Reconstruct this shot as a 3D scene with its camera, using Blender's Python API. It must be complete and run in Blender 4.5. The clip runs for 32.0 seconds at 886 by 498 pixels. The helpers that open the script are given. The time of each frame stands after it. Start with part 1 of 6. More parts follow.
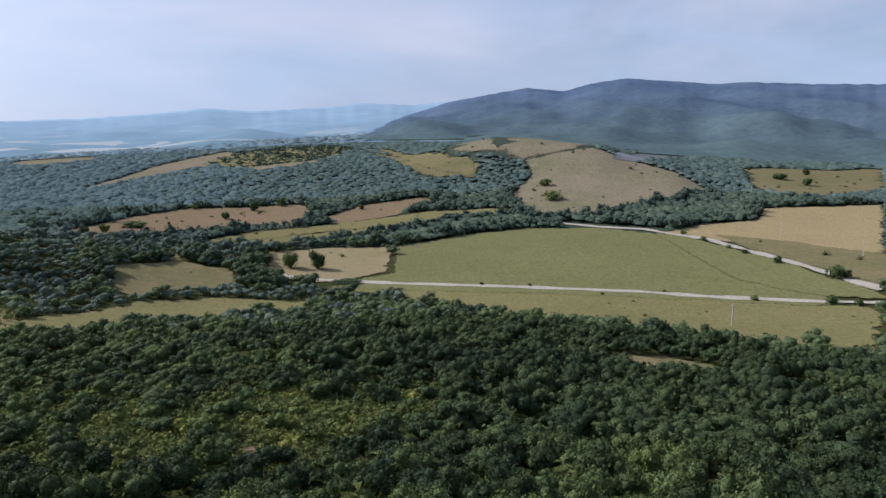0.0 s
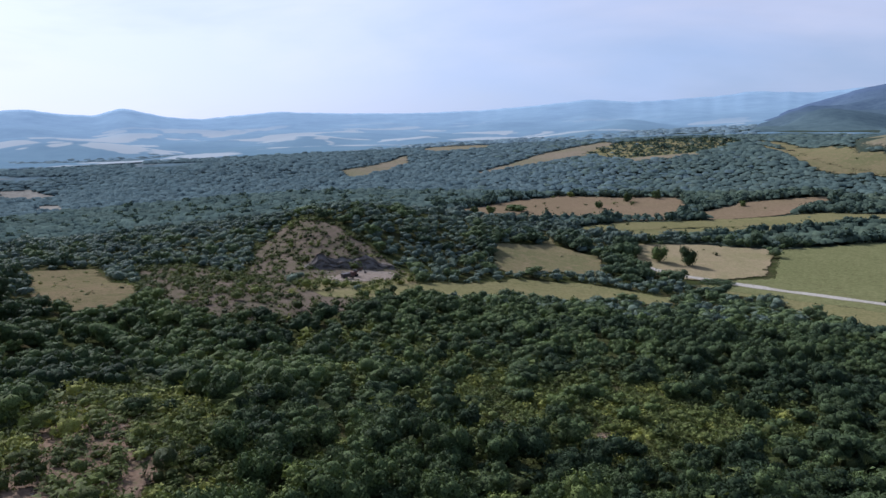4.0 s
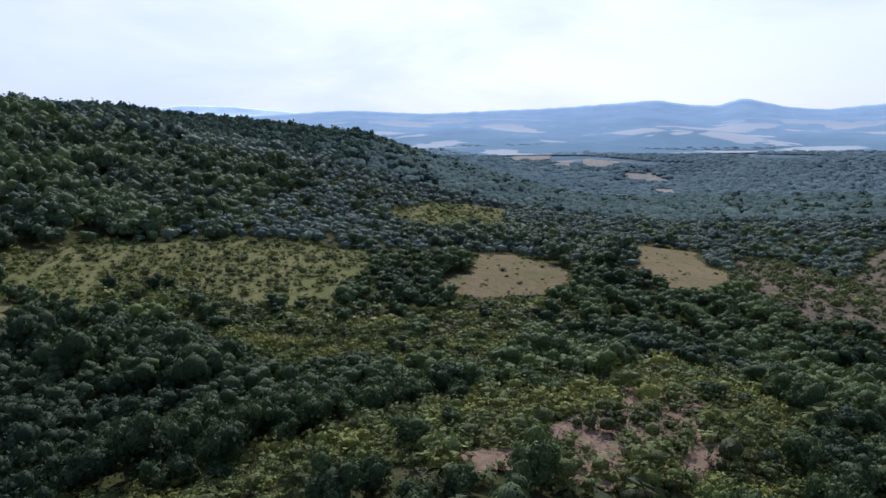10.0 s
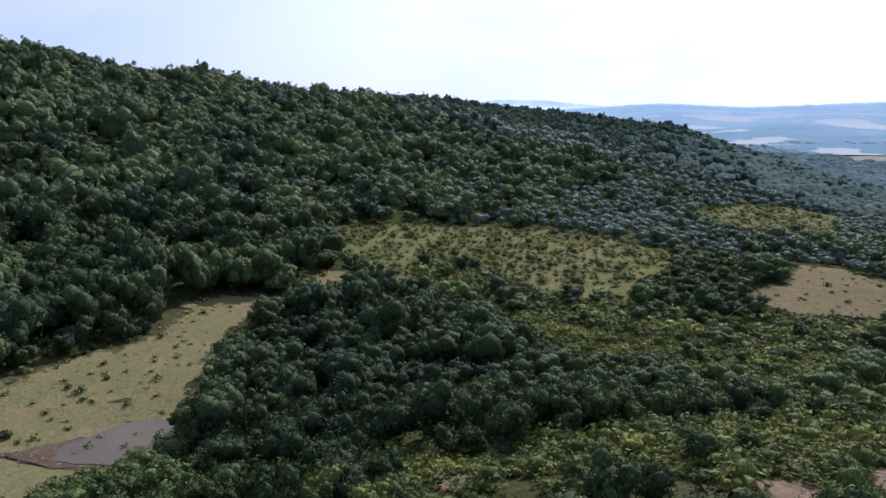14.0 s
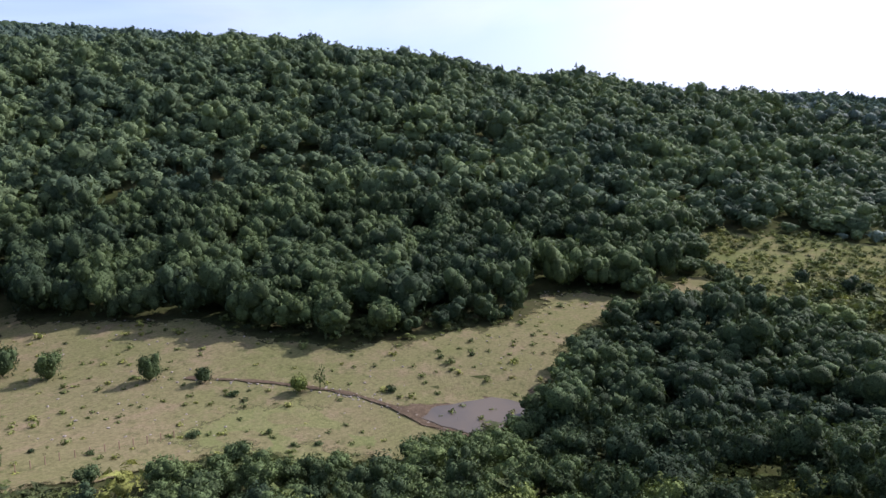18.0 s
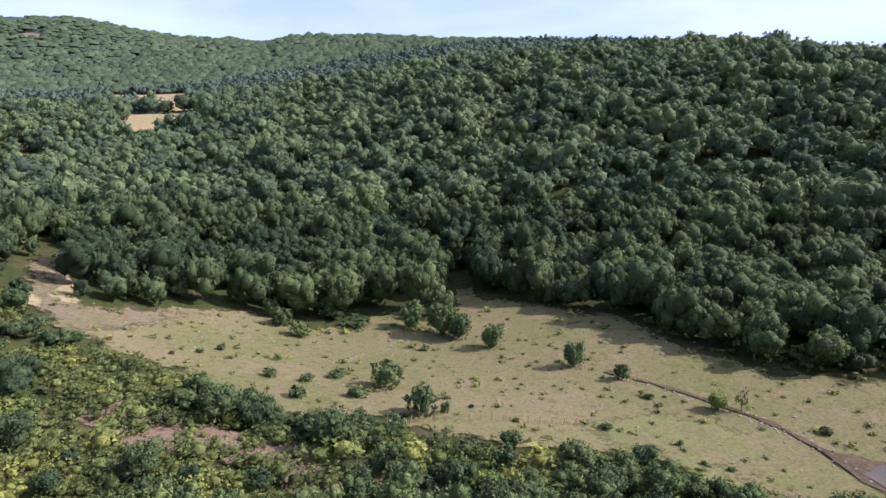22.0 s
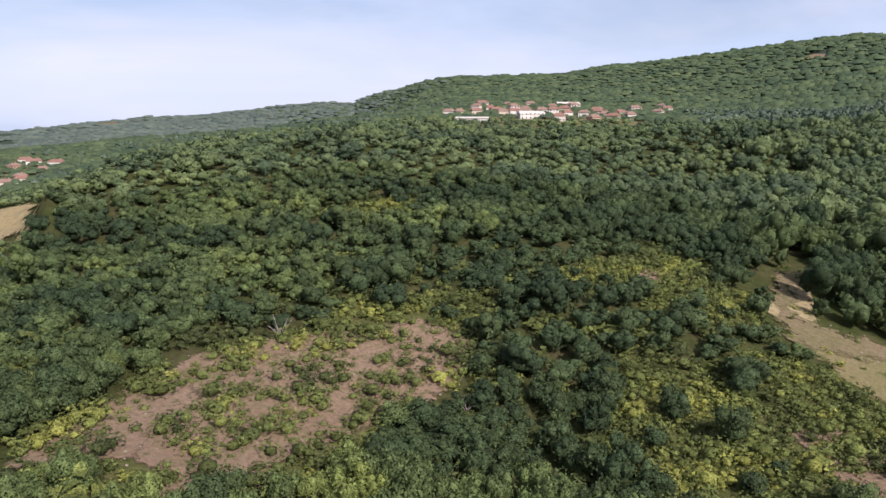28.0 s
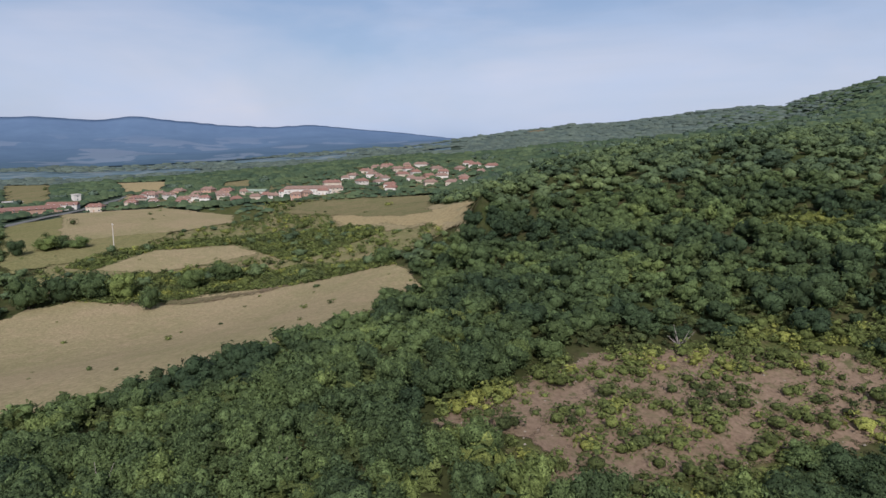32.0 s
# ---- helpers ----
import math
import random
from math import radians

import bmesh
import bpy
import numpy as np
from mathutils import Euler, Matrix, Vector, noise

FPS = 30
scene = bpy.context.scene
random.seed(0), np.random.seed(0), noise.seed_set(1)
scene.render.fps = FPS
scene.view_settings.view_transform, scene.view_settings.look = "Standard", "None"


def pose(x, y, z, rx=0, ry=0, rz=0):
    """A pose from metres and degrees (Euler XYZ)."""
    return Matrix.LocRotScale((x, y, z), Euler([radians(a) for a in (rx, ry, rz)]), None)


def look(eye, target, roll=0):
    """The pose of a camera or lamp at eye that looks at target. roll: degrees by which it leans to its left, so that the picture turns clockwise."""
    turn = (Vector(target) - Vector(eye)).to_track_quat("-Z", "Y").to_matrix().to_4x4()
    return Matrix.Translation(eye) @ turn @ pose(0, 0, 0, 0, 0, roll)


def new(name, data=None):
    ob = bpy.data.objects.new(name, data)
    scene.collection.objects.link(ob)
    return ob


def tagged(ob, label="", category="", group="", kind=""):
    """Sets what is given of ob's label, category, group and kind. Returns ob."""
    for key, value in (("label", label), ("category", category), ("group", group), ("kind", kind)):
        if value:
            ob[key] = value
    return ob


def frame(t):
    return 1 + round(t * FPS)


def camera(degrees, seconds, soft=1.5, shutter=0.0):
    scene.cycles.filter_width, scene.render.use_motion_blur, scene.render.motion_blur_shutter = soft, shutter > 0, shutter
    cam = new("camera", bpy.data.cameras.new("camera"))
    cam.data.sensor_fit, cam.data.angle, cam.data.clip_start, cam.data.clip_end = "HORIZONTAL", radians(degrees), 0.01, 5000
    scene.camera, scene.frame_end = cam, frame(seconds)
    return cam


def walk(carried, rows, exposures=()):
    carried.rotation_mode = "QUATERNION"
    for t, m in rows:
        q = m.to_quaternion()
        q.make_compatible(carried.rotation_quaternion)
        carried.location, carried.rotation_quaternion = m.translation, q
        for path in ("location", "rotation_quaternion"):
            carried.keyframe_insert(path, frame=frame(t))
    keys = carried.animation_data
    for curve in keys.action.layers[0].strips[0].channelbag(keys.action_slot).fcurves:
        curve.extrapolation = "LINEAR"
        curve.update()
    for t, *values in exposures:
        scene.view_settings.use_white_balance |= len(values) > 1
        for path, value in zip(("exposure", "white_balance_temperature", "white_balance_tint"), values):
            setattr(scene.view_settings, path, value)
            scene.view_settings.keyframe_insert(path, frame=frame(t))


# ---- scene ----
cam = camera(64.22, 32.0)
walk(cam, [
    (0.0, pose(0, 0, 85, 80.58, 0.97, -0.01)),
    (0.5, pose(0, 0, 85, 80.53, 0.92, 3.08)),
    (1.0, pose(0, 0, 85, 80.44, 0.88, 6.10)),
    (1.5, pose(0, 0, 85, 80.38, 0.85, 9.50)),
    (2.0, pose(0, 0, 85, 80.35, 0.81, 13.41)),
    (2.5, pose(0, 0, 85, 80.35, 0.71, 17.13)),
    (3.0, pose(0, 0, 85, 80.36, 0.80, 20.60)),
    (3.5, pose(0, 0, 85, 80.34, 0.81, 25.14)),
    (5.5, pose(0, 0, 85, 80.22, 0.67, 42.32)),
    (6.0, pose(0, 0, 85, 80.23, 0.58, 46.49)),
    (6.5, pose(0, 0, 85, 80.23, 0.53, 50.89)),
    (7.0, pose(0, 0, 85, 80.17, 0.54, 54.80)),
    (7.5, pose(0, 0, 85, 80.12, 0.46, 58.77)),
    (8.0, pose(0, 0, 85, 80.08, 0.42, 62.58)),
    (8.5, pose(0, 0, 85, 80.02, 0.33, 66.29)),
    (9.0, pose(0, 0, 85, 79.97, 0.25, 69.74)),
    (9.5, pose(0, 0, 85, 79.93, 0.12, 73.07)),
    (10.0, pose(0, 0, 85, 79.87, 0.04, 76.44)),
    (10.5, pose(0, 0, 85, 79.77, -0.05, 79.47)),
    (11.0, pose(0, 0, 85, 79.69, -0.22, 82.64)),
    (11.5, pose(0, 0, 85, 79.61, -0.27, 85.68)),
    (12.0, pose(0, 0, 85, 79.53, -0.35, 88.84)),
    (12.5, pose(0, 0, 85, 79.44, -0.35, 91.87)),
    (13.0, pose(0, 0, 85, 79.37, -0.41, 94.94)),
    (13.5, pose(0, 0, 85, 79.31, -0.42, 97.75)),
    (14.0, pose(0, 0, 85, 79.24, -0.39, 100.82)),
    (14.5, pose(0, 0, 85, 79.21, -0.36, 103.72)),
    (16.5, pose(0, 0, 85, 79.29, 0.01, 115.93)),
    (17.0, pose(0, 0, 85, 79.32, 0.10, 120.64)),
    (17.5, pose(0, 0, 85, 79.31, 0.07, 125.13)),
    (18.0, pose(0, 0, 85, 79.26, 0.04, 129.81)),
    (18.5, pose(0, 0, 85, 79.22, 0.01, 133.61)),
    (19.0, pose(0, 0, 85, 79.17, 0.02, 137.56)),
    (19.5, pose(0, 0, 85, 79.14, 0.01, 141.75)),
    (20.0, pose(0, 0, 85, 79.14, -0.05, 146.24)),
    (20.5, pose(0, 0, 85, 79.14, -0.10, 150.91)),
    (21.0, pose(0, 0, 85, 79.22, -0.10, 155.32)),
    (21.5, pose(0, 0, 85, 79.35, -0.12, 159.99)),
    (22.0, pose(0, 0, 85, 79.47, -0.18, 164.48)),
    (22.5, pose(0, 0, 85, 79.57, -0.24, 169.17)),
    (23.0, pose(0, 0, 85, 79.67, -0.26, 173.65)),
    (23.5, pose(0, 0, 85, 79.76, -0.27, 178.28)),
    (24.0, pose(0, 0, 85, 79.93, -0.27, 182.74)),
    (24.5, pose(0, 0, 85, 80.10, -0.29, 187.35)),
    (25.0, pose(0, 0, 85, 80.24, -0.31, 191.62)),
    (25.5, pose(0, 0, 85, 80.37, -0.29, 196.38)),
    (27.5, pose(0, 0, 85, 80.74, -0.00, 216.17)),
    (28.0, pose(0, 0, 85, 80.80, -0.03, 221.01)),
    (28.5, pose(0, 0, 85, 80.91, -0.00, 225.50)),
    (29.0, pose(0, 0, 85, 80.98, -0.03, 229.63)),
    (29.5, pose(0, 0, 85, 81.03, -0.03, 234.41)),
    (30.0, pose(0, 0, 85, 81.12, 0.00, 239.10)),
    (30.5, pose(0, 0, 85, 81.17, 0.06, 242.63)),
    (31.0, pose(0, 0, 85, 81.20, 0.01, 246.28)),
    (31.5, pose(0, 0, 85, 81.27, 0.06, 249.84)),
    (32.0, pose(0, 0, 85, 81.33, 0.08, 253.49))],
    exposures=[(0, -0.05, 5900, 18), (3, -0.05, 5600, 19), (6, -0.2, 5500, 21), (9, -0.06, 5450, 23), (13, 0.16, 5600, 24), (19, 0.64, 5750, 26), (25, 0.82, 5950, 29), (28, 0.32, 6350, 22), (32, -0.18, 6000, 16)])

# ---- light ----
SUN_AZ, SUN_EL = 73.0, 37.0
world = bpy.data.worlds.new("sky")
scene.world = world
world.use_nodes = True
wt = world.node_tree
wt.nodes.clear()


def wn(kind, **kw):
    n = wt.nodes.new(kind)
    for k, v in kw.items():
        n.inputs[k.replace("_", " ")].default_value = v
    return n


sky = wt.nodes.new("ShaderNodeTexSky")
sky.sky_type = "NISHITA"
sky.sun_disc = False
sky.sun_elevation, sky.sun_rotation = radians(SUN_EL), radians(-SUN_AZ)
sky.altitude, sky.air_density, sky.dust_density, sky.ozone_density = 300, 1.0, 0.9, 1.2
coord = wt.nodes.new("ShaderNodeTexCoord")
stretch = wt.nodes.new("ShaderNodeMapping")
stretch.inputs["Scale"].default_value = (1.0, 1.0, 3.2)
wisps = wn("ShaderNodeTexNoise", Scale=1.7, Detail=6.0, Roughness=0.5, Distortion=0.3)
band = wt.nodes.new("ShaderNodeMapRange")
band.inputs["From Min"].default_value, band.inputs["From Max"].default_value = 0.50, 0.76
band.inputs["To Max"].default_value = 0.6
cloud = wt.nodes.new("ShaderNodeMix")
cloud.data_type = "RGBA"
cloud.inputs["B"].default_value = (9.4, 9.1, 9.4, 1)
back = wn("ShaderNodeBackground", Strength=0.09)
wout = wt.nodes.new("ShaderNodeOutputWorld")
wt.links.new(coord.outputs["Generated"], stretch.inputs["Vector"])
wt.links.new(stretch.outputs["Vector"], wisps.inputs["Vector"])
wt.links.new(wisps.outputs["Fac"], band.inputs["Value"])
wt.links.new(band.outputs["Result"], cloud.inputs["Factor"])
low = wt.nodes.new("ShaderNodeSeparateXYZ")
wt.links.new(coord.outputs["Generated"], low.inputs["Vector"])
veil = wt.nodes.new("ShaderNodeMapRange")
veil.inputs["From Min"].default_value, veil.inputs["From Max"].default_value = 0.0, 0.30
veil.inputs["To Min"].default_value, veil.inputs["To Max"].default_value = 0.8, 0.12
wt.links.new(low.outputs["Z"], veil.inputs["Value"])
pale = wt.nodes.new("ShaderNodeMix")
pale.data_type = "RGBA"
pale.inputs["B"].default_value = (5.0, 6.3, 8.3, 1)
wt.links.new(veil.outputs["Result"], pale.inputs["Factor"])
wt.links.new(sky.outputs["Color"], pale.inputs["A"])
wt.links.new(pale.outputs["Result"], cloud.inputs["A"])
# the thin cloud glows round the sun
toward = wt.nodes.new("ShaderNodeVectorMath")
toward.operation = "DOT_PRODUCT"
toward.inputs[1].default_value = (-math.sin(radians(SUN_AZ)) * math.cos(radians(SUN_EL)), math.cos(radians(SUN_AZ)) * math.cos(radians(SUN_EL)), math.sin(radians(SUN_EL)))
wt.links.new(coord.outputs["Generated"], toward.inputs[0])
aureole = wt.nodes.new("ShaderNodeMapRange")
aureole.interpolation_type = "SMOOTHSTEP"
aureole.inputs["From Min"].default_value, aureole.inputs["From Max"].default_value = 0.40, 1.0
aureole.inputs["To Max"].default_value = 0.66
wt.links.new(toward.outputs["Value"], aureole.inputs["Value"])
glow = wt.nodes.new("ShaderNodeMix")
glow.data_type = "RGBA"
glow.inputs["B"].default_value = (14.5, 14.5, 14.8, 1)
wt.links.new(aureole.outputs["Result"], glow.inputs["Factor"])
wt.links.new(cloud.outputs["Result"], glow.inputs["A"])
# bluer rifts between the clouds
rifts = wn("ShaderNodeTexNoise", Scale=2.6, Detail=5.0, Roughness=0.55, Distortion=0.6)
wt.links.new(stretch.outputs["Vector"], rifts.inputs["Vector"])
rift = wt.nodes.new("ShaderNodeMapRange")
rift.inputs["From Min"].default_value, rift.inputs["From Max"].default_value = 0.44, 0.66
rift.inputs["To Max"].default_value = 0.38
wt.links.new(rifts.outputs["Fac"], rift.inputs["Value"])
torn = wt.nodes.new("ShaderNodeMix")
torn.data_type = "RGBA"
torn.inputs["B"].default_value = (6.2, 7.7, 9.8, 1)
wt.links.new(rift.outputs["Result"], torn.inputs["Factor"])
wt.links.new(glow.outputs["Result"], torn.inputs["A"])
wt.links.new(torn.outputs["Result"], back.inputs["Color"])
wt.links.new(back.outputs["Background"], wout.inputs["Surface"])

sun = new("sun", bpy.data.lights.new("sun", "SUN"))
sun.data.energy, sun.data.angle, sun.data.color = 5.0, radians(0.6), (1.0, 0.94, 0.85)
s_az, s_el = radians(SUN_AZ), radians(SUN_EL)
sun.matrix_world = look((0, 0, 0), (math.sin(s_az) * math.cos(s_el), -math.cos(s_az) * math.cos(s_el), -math.sin(s_el)))


# ---- materials ----
class Mat:
    """A small node-graph writer round one Principled shader."""

    def __init__(self, name, rough=0.85, spec=0.25, metal=0.0):
        self.m = bpy.data.materials.new(name)
        self.m.use_nodes = True
        self.t = self.m.node_tree
        self.b = self.t.nodes["Principled BSDF"]
        self.b.inputs["Roughness"].default_value = rough
        self.b.inputs["Specular IOR Level"].default_value = spec
        self.b.inputs["Metallic"].default_value = metal

    def node(self, kind, **kw):
        n = self.t.nodes.new(kind)
        for k, v in kw.items():
            n.inputs[k.replace("_", " ")].default_value = v
        return n

    def put(self, a, b):
        self.t.links.new(a, b)

    def pos(self):
        return self.node("ShaderNodeNewGeometry").outputs["Position"]

    def noise(self, scale, detail=4.0, rough=0.55, squash=None):
        n = self.node("ShaderNodeTexNoise", Scale=scale, Detail=detail, Roughness=rough)
        p = self.pos()
        if squash:
            mp = self.node("ShaderNodeMapping")
            mp.inputs["Scale"].default_value = squash[:3]
            mp.inputs["Rotation"].default_value = (0, 0, squash[3] if len(squash) > 3 else 0)
            self.put(p, mp.inputs["Vector"])
            p = mp.outputs["Vector"]
        self.put(p, n.inputs["Vector"])
        return n.outputs["Fac"]

    def span(self, fac, lo, hi, a=0.0, b=1.0):
        r = self.node("ShaderNodeMapRange")
        for k, v in (("From Min", lo), ("From Max", hi), ("To Min", a), ("To Max", b)):
            r.inputs[k].default_value = v
        self.put(fac, r.inputs["Value"])
        return r.outputs["Result"]

    def mix(self, fac, a, b, how="MIX"):
        n = self.node("ShaderNodeMix")
        n.data_type, n.blend_type = "RGBA", how
        for key, v in (("Factor", fac), ("A", a), ("B", b)):
            s = n.inputs[key]
            if isinstance(v, (int, float)):
                s.default_value = v
            elif isinstance(v, tuple):
                s.default_value = (*v, 1)
            else:
                self.put(v, s)
        return n.outputs["Result"]

    def bump(self, fac, strength, dist):
        n = self.node("ShaderNodeBump", Strength=strength, Distance=dist)
        self.put(fac, n.inputs["Height"])
        self.put(n.outputs["Normal"], self.b.inputs["Normal"])

    def done(self, colour):
        if isinstance(colour, tuple):
            self.b.inputs["Base Color"].default_value = (*colour, 1)
        else:
            self.put(colour, self.b.inputs["Base Color"])
        return self.m


def land(name, a, b, c, big=0.02, fine=0.6, tufts=0.0, rows=None, feather=True):
    """Open ground: colours a and b in wide drifts, c in small patches, with fine grain; feather: a ragged rim."""
    m = Mat(name, 1.0, 0.0)
    a, b, c = (tuple(v * 0.80 for v in col) for col in (a, b, c))
    col = m.mix(m.span(m.noise(big, 5, 0.6), 0.35, 0.65), a, b)
    col = m.mix(m.span(m.noise(big * 6, 6, 0.65), 0.5, 0.72, 0, 0.8), col, c)
    if rows is not None:
        w = m.noise(0.25, 3, 0.5, (1.0, 0.05, 1.0, rows))
        col = m.mix(m.span(w, 0.3, 0.7, 0.0, 0.5), col, c)
    grain = m.noise(fine, 5, 0.75)
    col = m.mix(0.75, col, m.mix(m.span(grain, 0.25, 0.75), (0.32, 0.31, 0.27), (1.2, 1.2, 1.2)), "MULTIPLY")
    if tufts:
        col = m.mix(m.span(m.noise(0.45, 4, 0.7), 0.56, 0.66, 0, tufts), col, (0.06, 0.075, 0.025))
    m.bump(grain, 0.6, 0.3)
    if feather:
        rim = m.node("ShaderNodeAttribute")
        rim.attribute_name = "rim"
        ragged = m.node("ShaderNodeMath")
        ragged.operation = "MULTIPLY_ADD"
        m.put(rim.outputs["Fac"], ragged.inputs[0])
        ragged.inputs[1].default_value = 1.6
        m.put(m.span(m.noise(0.35, 5, 0.65), 0.3, 0.7, -0.9, 0.1), ragged.inputs[2])
        m.put(m.span(ragged.outputs[0], 0.0, 0.35), m.b.inputs["Alpha"])
    return m.done(col)


LAND = {
    "green": land("green_field", (0.22, 0.225, 0.10), (0.25, 0.25, 0.115), (0.20, 0.21, 0.09), 0.012, 0.5, rows=0.15),
    "tan": land("dry_grass_field", (0.415, 0.335, 0.20), (0.335, 0.295, 0.155), (0.465, 0.36, 0.225), 0.025, 0.9, 0.3),
    "wheat": land("stubble_field", (0.48, 0.37, 0.20), (0.42, 0.33, 0.18), (0.40, 0.34, 0.19), 0.012, 0.5, rows=-0.5),
    "pink": land("red_fallow", (0.315, 0.265, 0.19), (0.24, 0.235, 0.14), (0.35, 0.29, 0.21), 0.008, 0.3, 0.4),
    "brown": land("brown_stubble", (0.30, 0.22, 0.14), (0.26, 0.20, 0.12), (0.33, 0.25, 0.15), 0.012, 0.4, 0.2),
    "pale": land("pale_meadow", (0.24, 0.23, 0.10), (0.28, 0.25, 0.12), (0.22, 0.22, 0.10), 0.02, 0.6, 0.15),
    "fallow": land("fallow_grass", (0.275, 0.235, 0.125), (0.21, 0.205, 0.098), (0.35, 0.27, 0.16), 0.03, 0.9, 0.5),
    "soil": land("red_soil", (0.27, 0.19, 0.132), (0.31, 0.225, 0.16), (0.20, 0.175, 0.095), 0.06, 1.6, 0.7),
    # quarry-hill soil, greyed for haze and darkened for backlight
    "heath": land("stony_heath", (0.215, 0.168, 0.132), (0.170, 0.150, 0.100), (0.255, 0.198, 0.160), 0.05, 1.4, 0.75),
    "dry": land("dry_hill_grass", (0.238, 0.190, 0.108), (0.178, 0.166, 0.080), (0.275, 0.208, 0.132), 0.04, 1.2, 0.6),
    "scrub": land("scrub_grass", (0.22, 0.21, 0.09), (0.17, 0.19, 0.07), (0.28, 0.23, 0.13), 0.04, 0.9, 0.6),
    "grass": land("grazed_meadow", (0.248, 0.215, 0.112), (0.19, 0.196, 0.078), (0.305, 0.23, 0.145), 0.03, 1.6, 0.55),
    "rough": land("rough_pasture", (0.31, 0.265, 0.14), (0.23, 0.23, 0.10), (0.38, 0.30, 0.18), 0.02, 0.6, 0.5),
    "bush": land("thicket_floor", (0.12, 0.13, 0.05), (0.09, 0.105, 0.035), (0.22, 0.17, 0.10), 0.06, 1.2, 0.8),
    "lush": land("green_grass", (0.20, 0.215, 0.085), (0.235, 0.23, 0.10), (0.27, 0.235, 0.125), 0.05, 1.6, 0.4),
    "worn": land("worn_earth", (0.245, 0.188, 0.122), (0.20, 0.178, 0.095), (0.285, 0.212, 0.145), 0.05, 1.2, 0.45),
    "dust": land("quarry_dust", (0.42, 0.36, 0.29), (0.36, 0.30, 0.24), (0.30, 0.23, 0.17), 0.05, 0.8),
    "mud": land("wet_mud", (0.12, 0.09, 0.06), (0.16, 0.12, 0.08), (0.22, 0.17, 0.11), 0.1, 1.6),
    "rock": land("quarry_rock", (0.20, 0.18, 0.165), (0.28, 0.25, 0.22), (0.36, 0.29, 0.22), 0.12, 0.9, feather=False),
    # the plain's blue-grey is distance haze in the base colour
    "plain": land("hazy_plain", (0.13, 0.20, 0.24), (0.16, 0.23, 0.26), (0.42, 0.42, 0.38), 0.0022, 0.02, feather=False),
    "village": land("village_ground", (0.25, 0.22, 0.12), (0.14, 0.15, 0.06), (0.34, 0.27, 0.18), 0.02, 0.4, 0.5),
    # stubble tan with haze greyed into it
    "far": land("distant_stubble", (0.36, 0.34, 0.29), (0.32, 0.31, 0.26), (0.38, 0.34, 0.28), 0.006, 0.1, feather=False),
    "gravel": land("gravel_road", (0.60, 0.56, 0.48), (0.54, 0.50, 0.42), (0.46, 0.42, 0.34), 0.05, 0.8, feather=False),
    "asphalt": land("asphalt_road", (0.20, 0.20, 0.20), (0.24, 0.24, 0.23), (0.17, 0.17, 0.17), 0.05, 0.8, feather=False),
    # far floors match the haze-tinted leaves above; misty has more haze in it
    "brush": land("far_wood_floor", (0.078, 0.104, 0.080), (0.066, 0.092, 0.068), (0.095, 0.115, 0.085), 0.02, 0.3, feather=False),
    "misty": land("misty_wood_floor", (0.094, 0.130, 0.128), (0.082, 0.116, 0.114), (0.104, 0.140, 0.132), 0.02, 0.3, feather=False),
    "ground": land("forest_floor", (0.075, 0.078, 0.035), (0.06, 0.075, 0.026), (0.13, 0.105, 0.06), 0.02, 0.7, 0.85, feather=False),
}


def water_material():
    m = Mat("muddy_water", 0.22, 0.12)
    col = m.mix(m.span(m.noise(0.08, 3), 0.4, 0.65), (0.105, 0.085, 0.058), (0.075, 0.066, 0.052))
    m.bump(m.noise(2.0, 3), 0.05, 0.05)
    return m.done(col)


LAND["water"] = water_material()


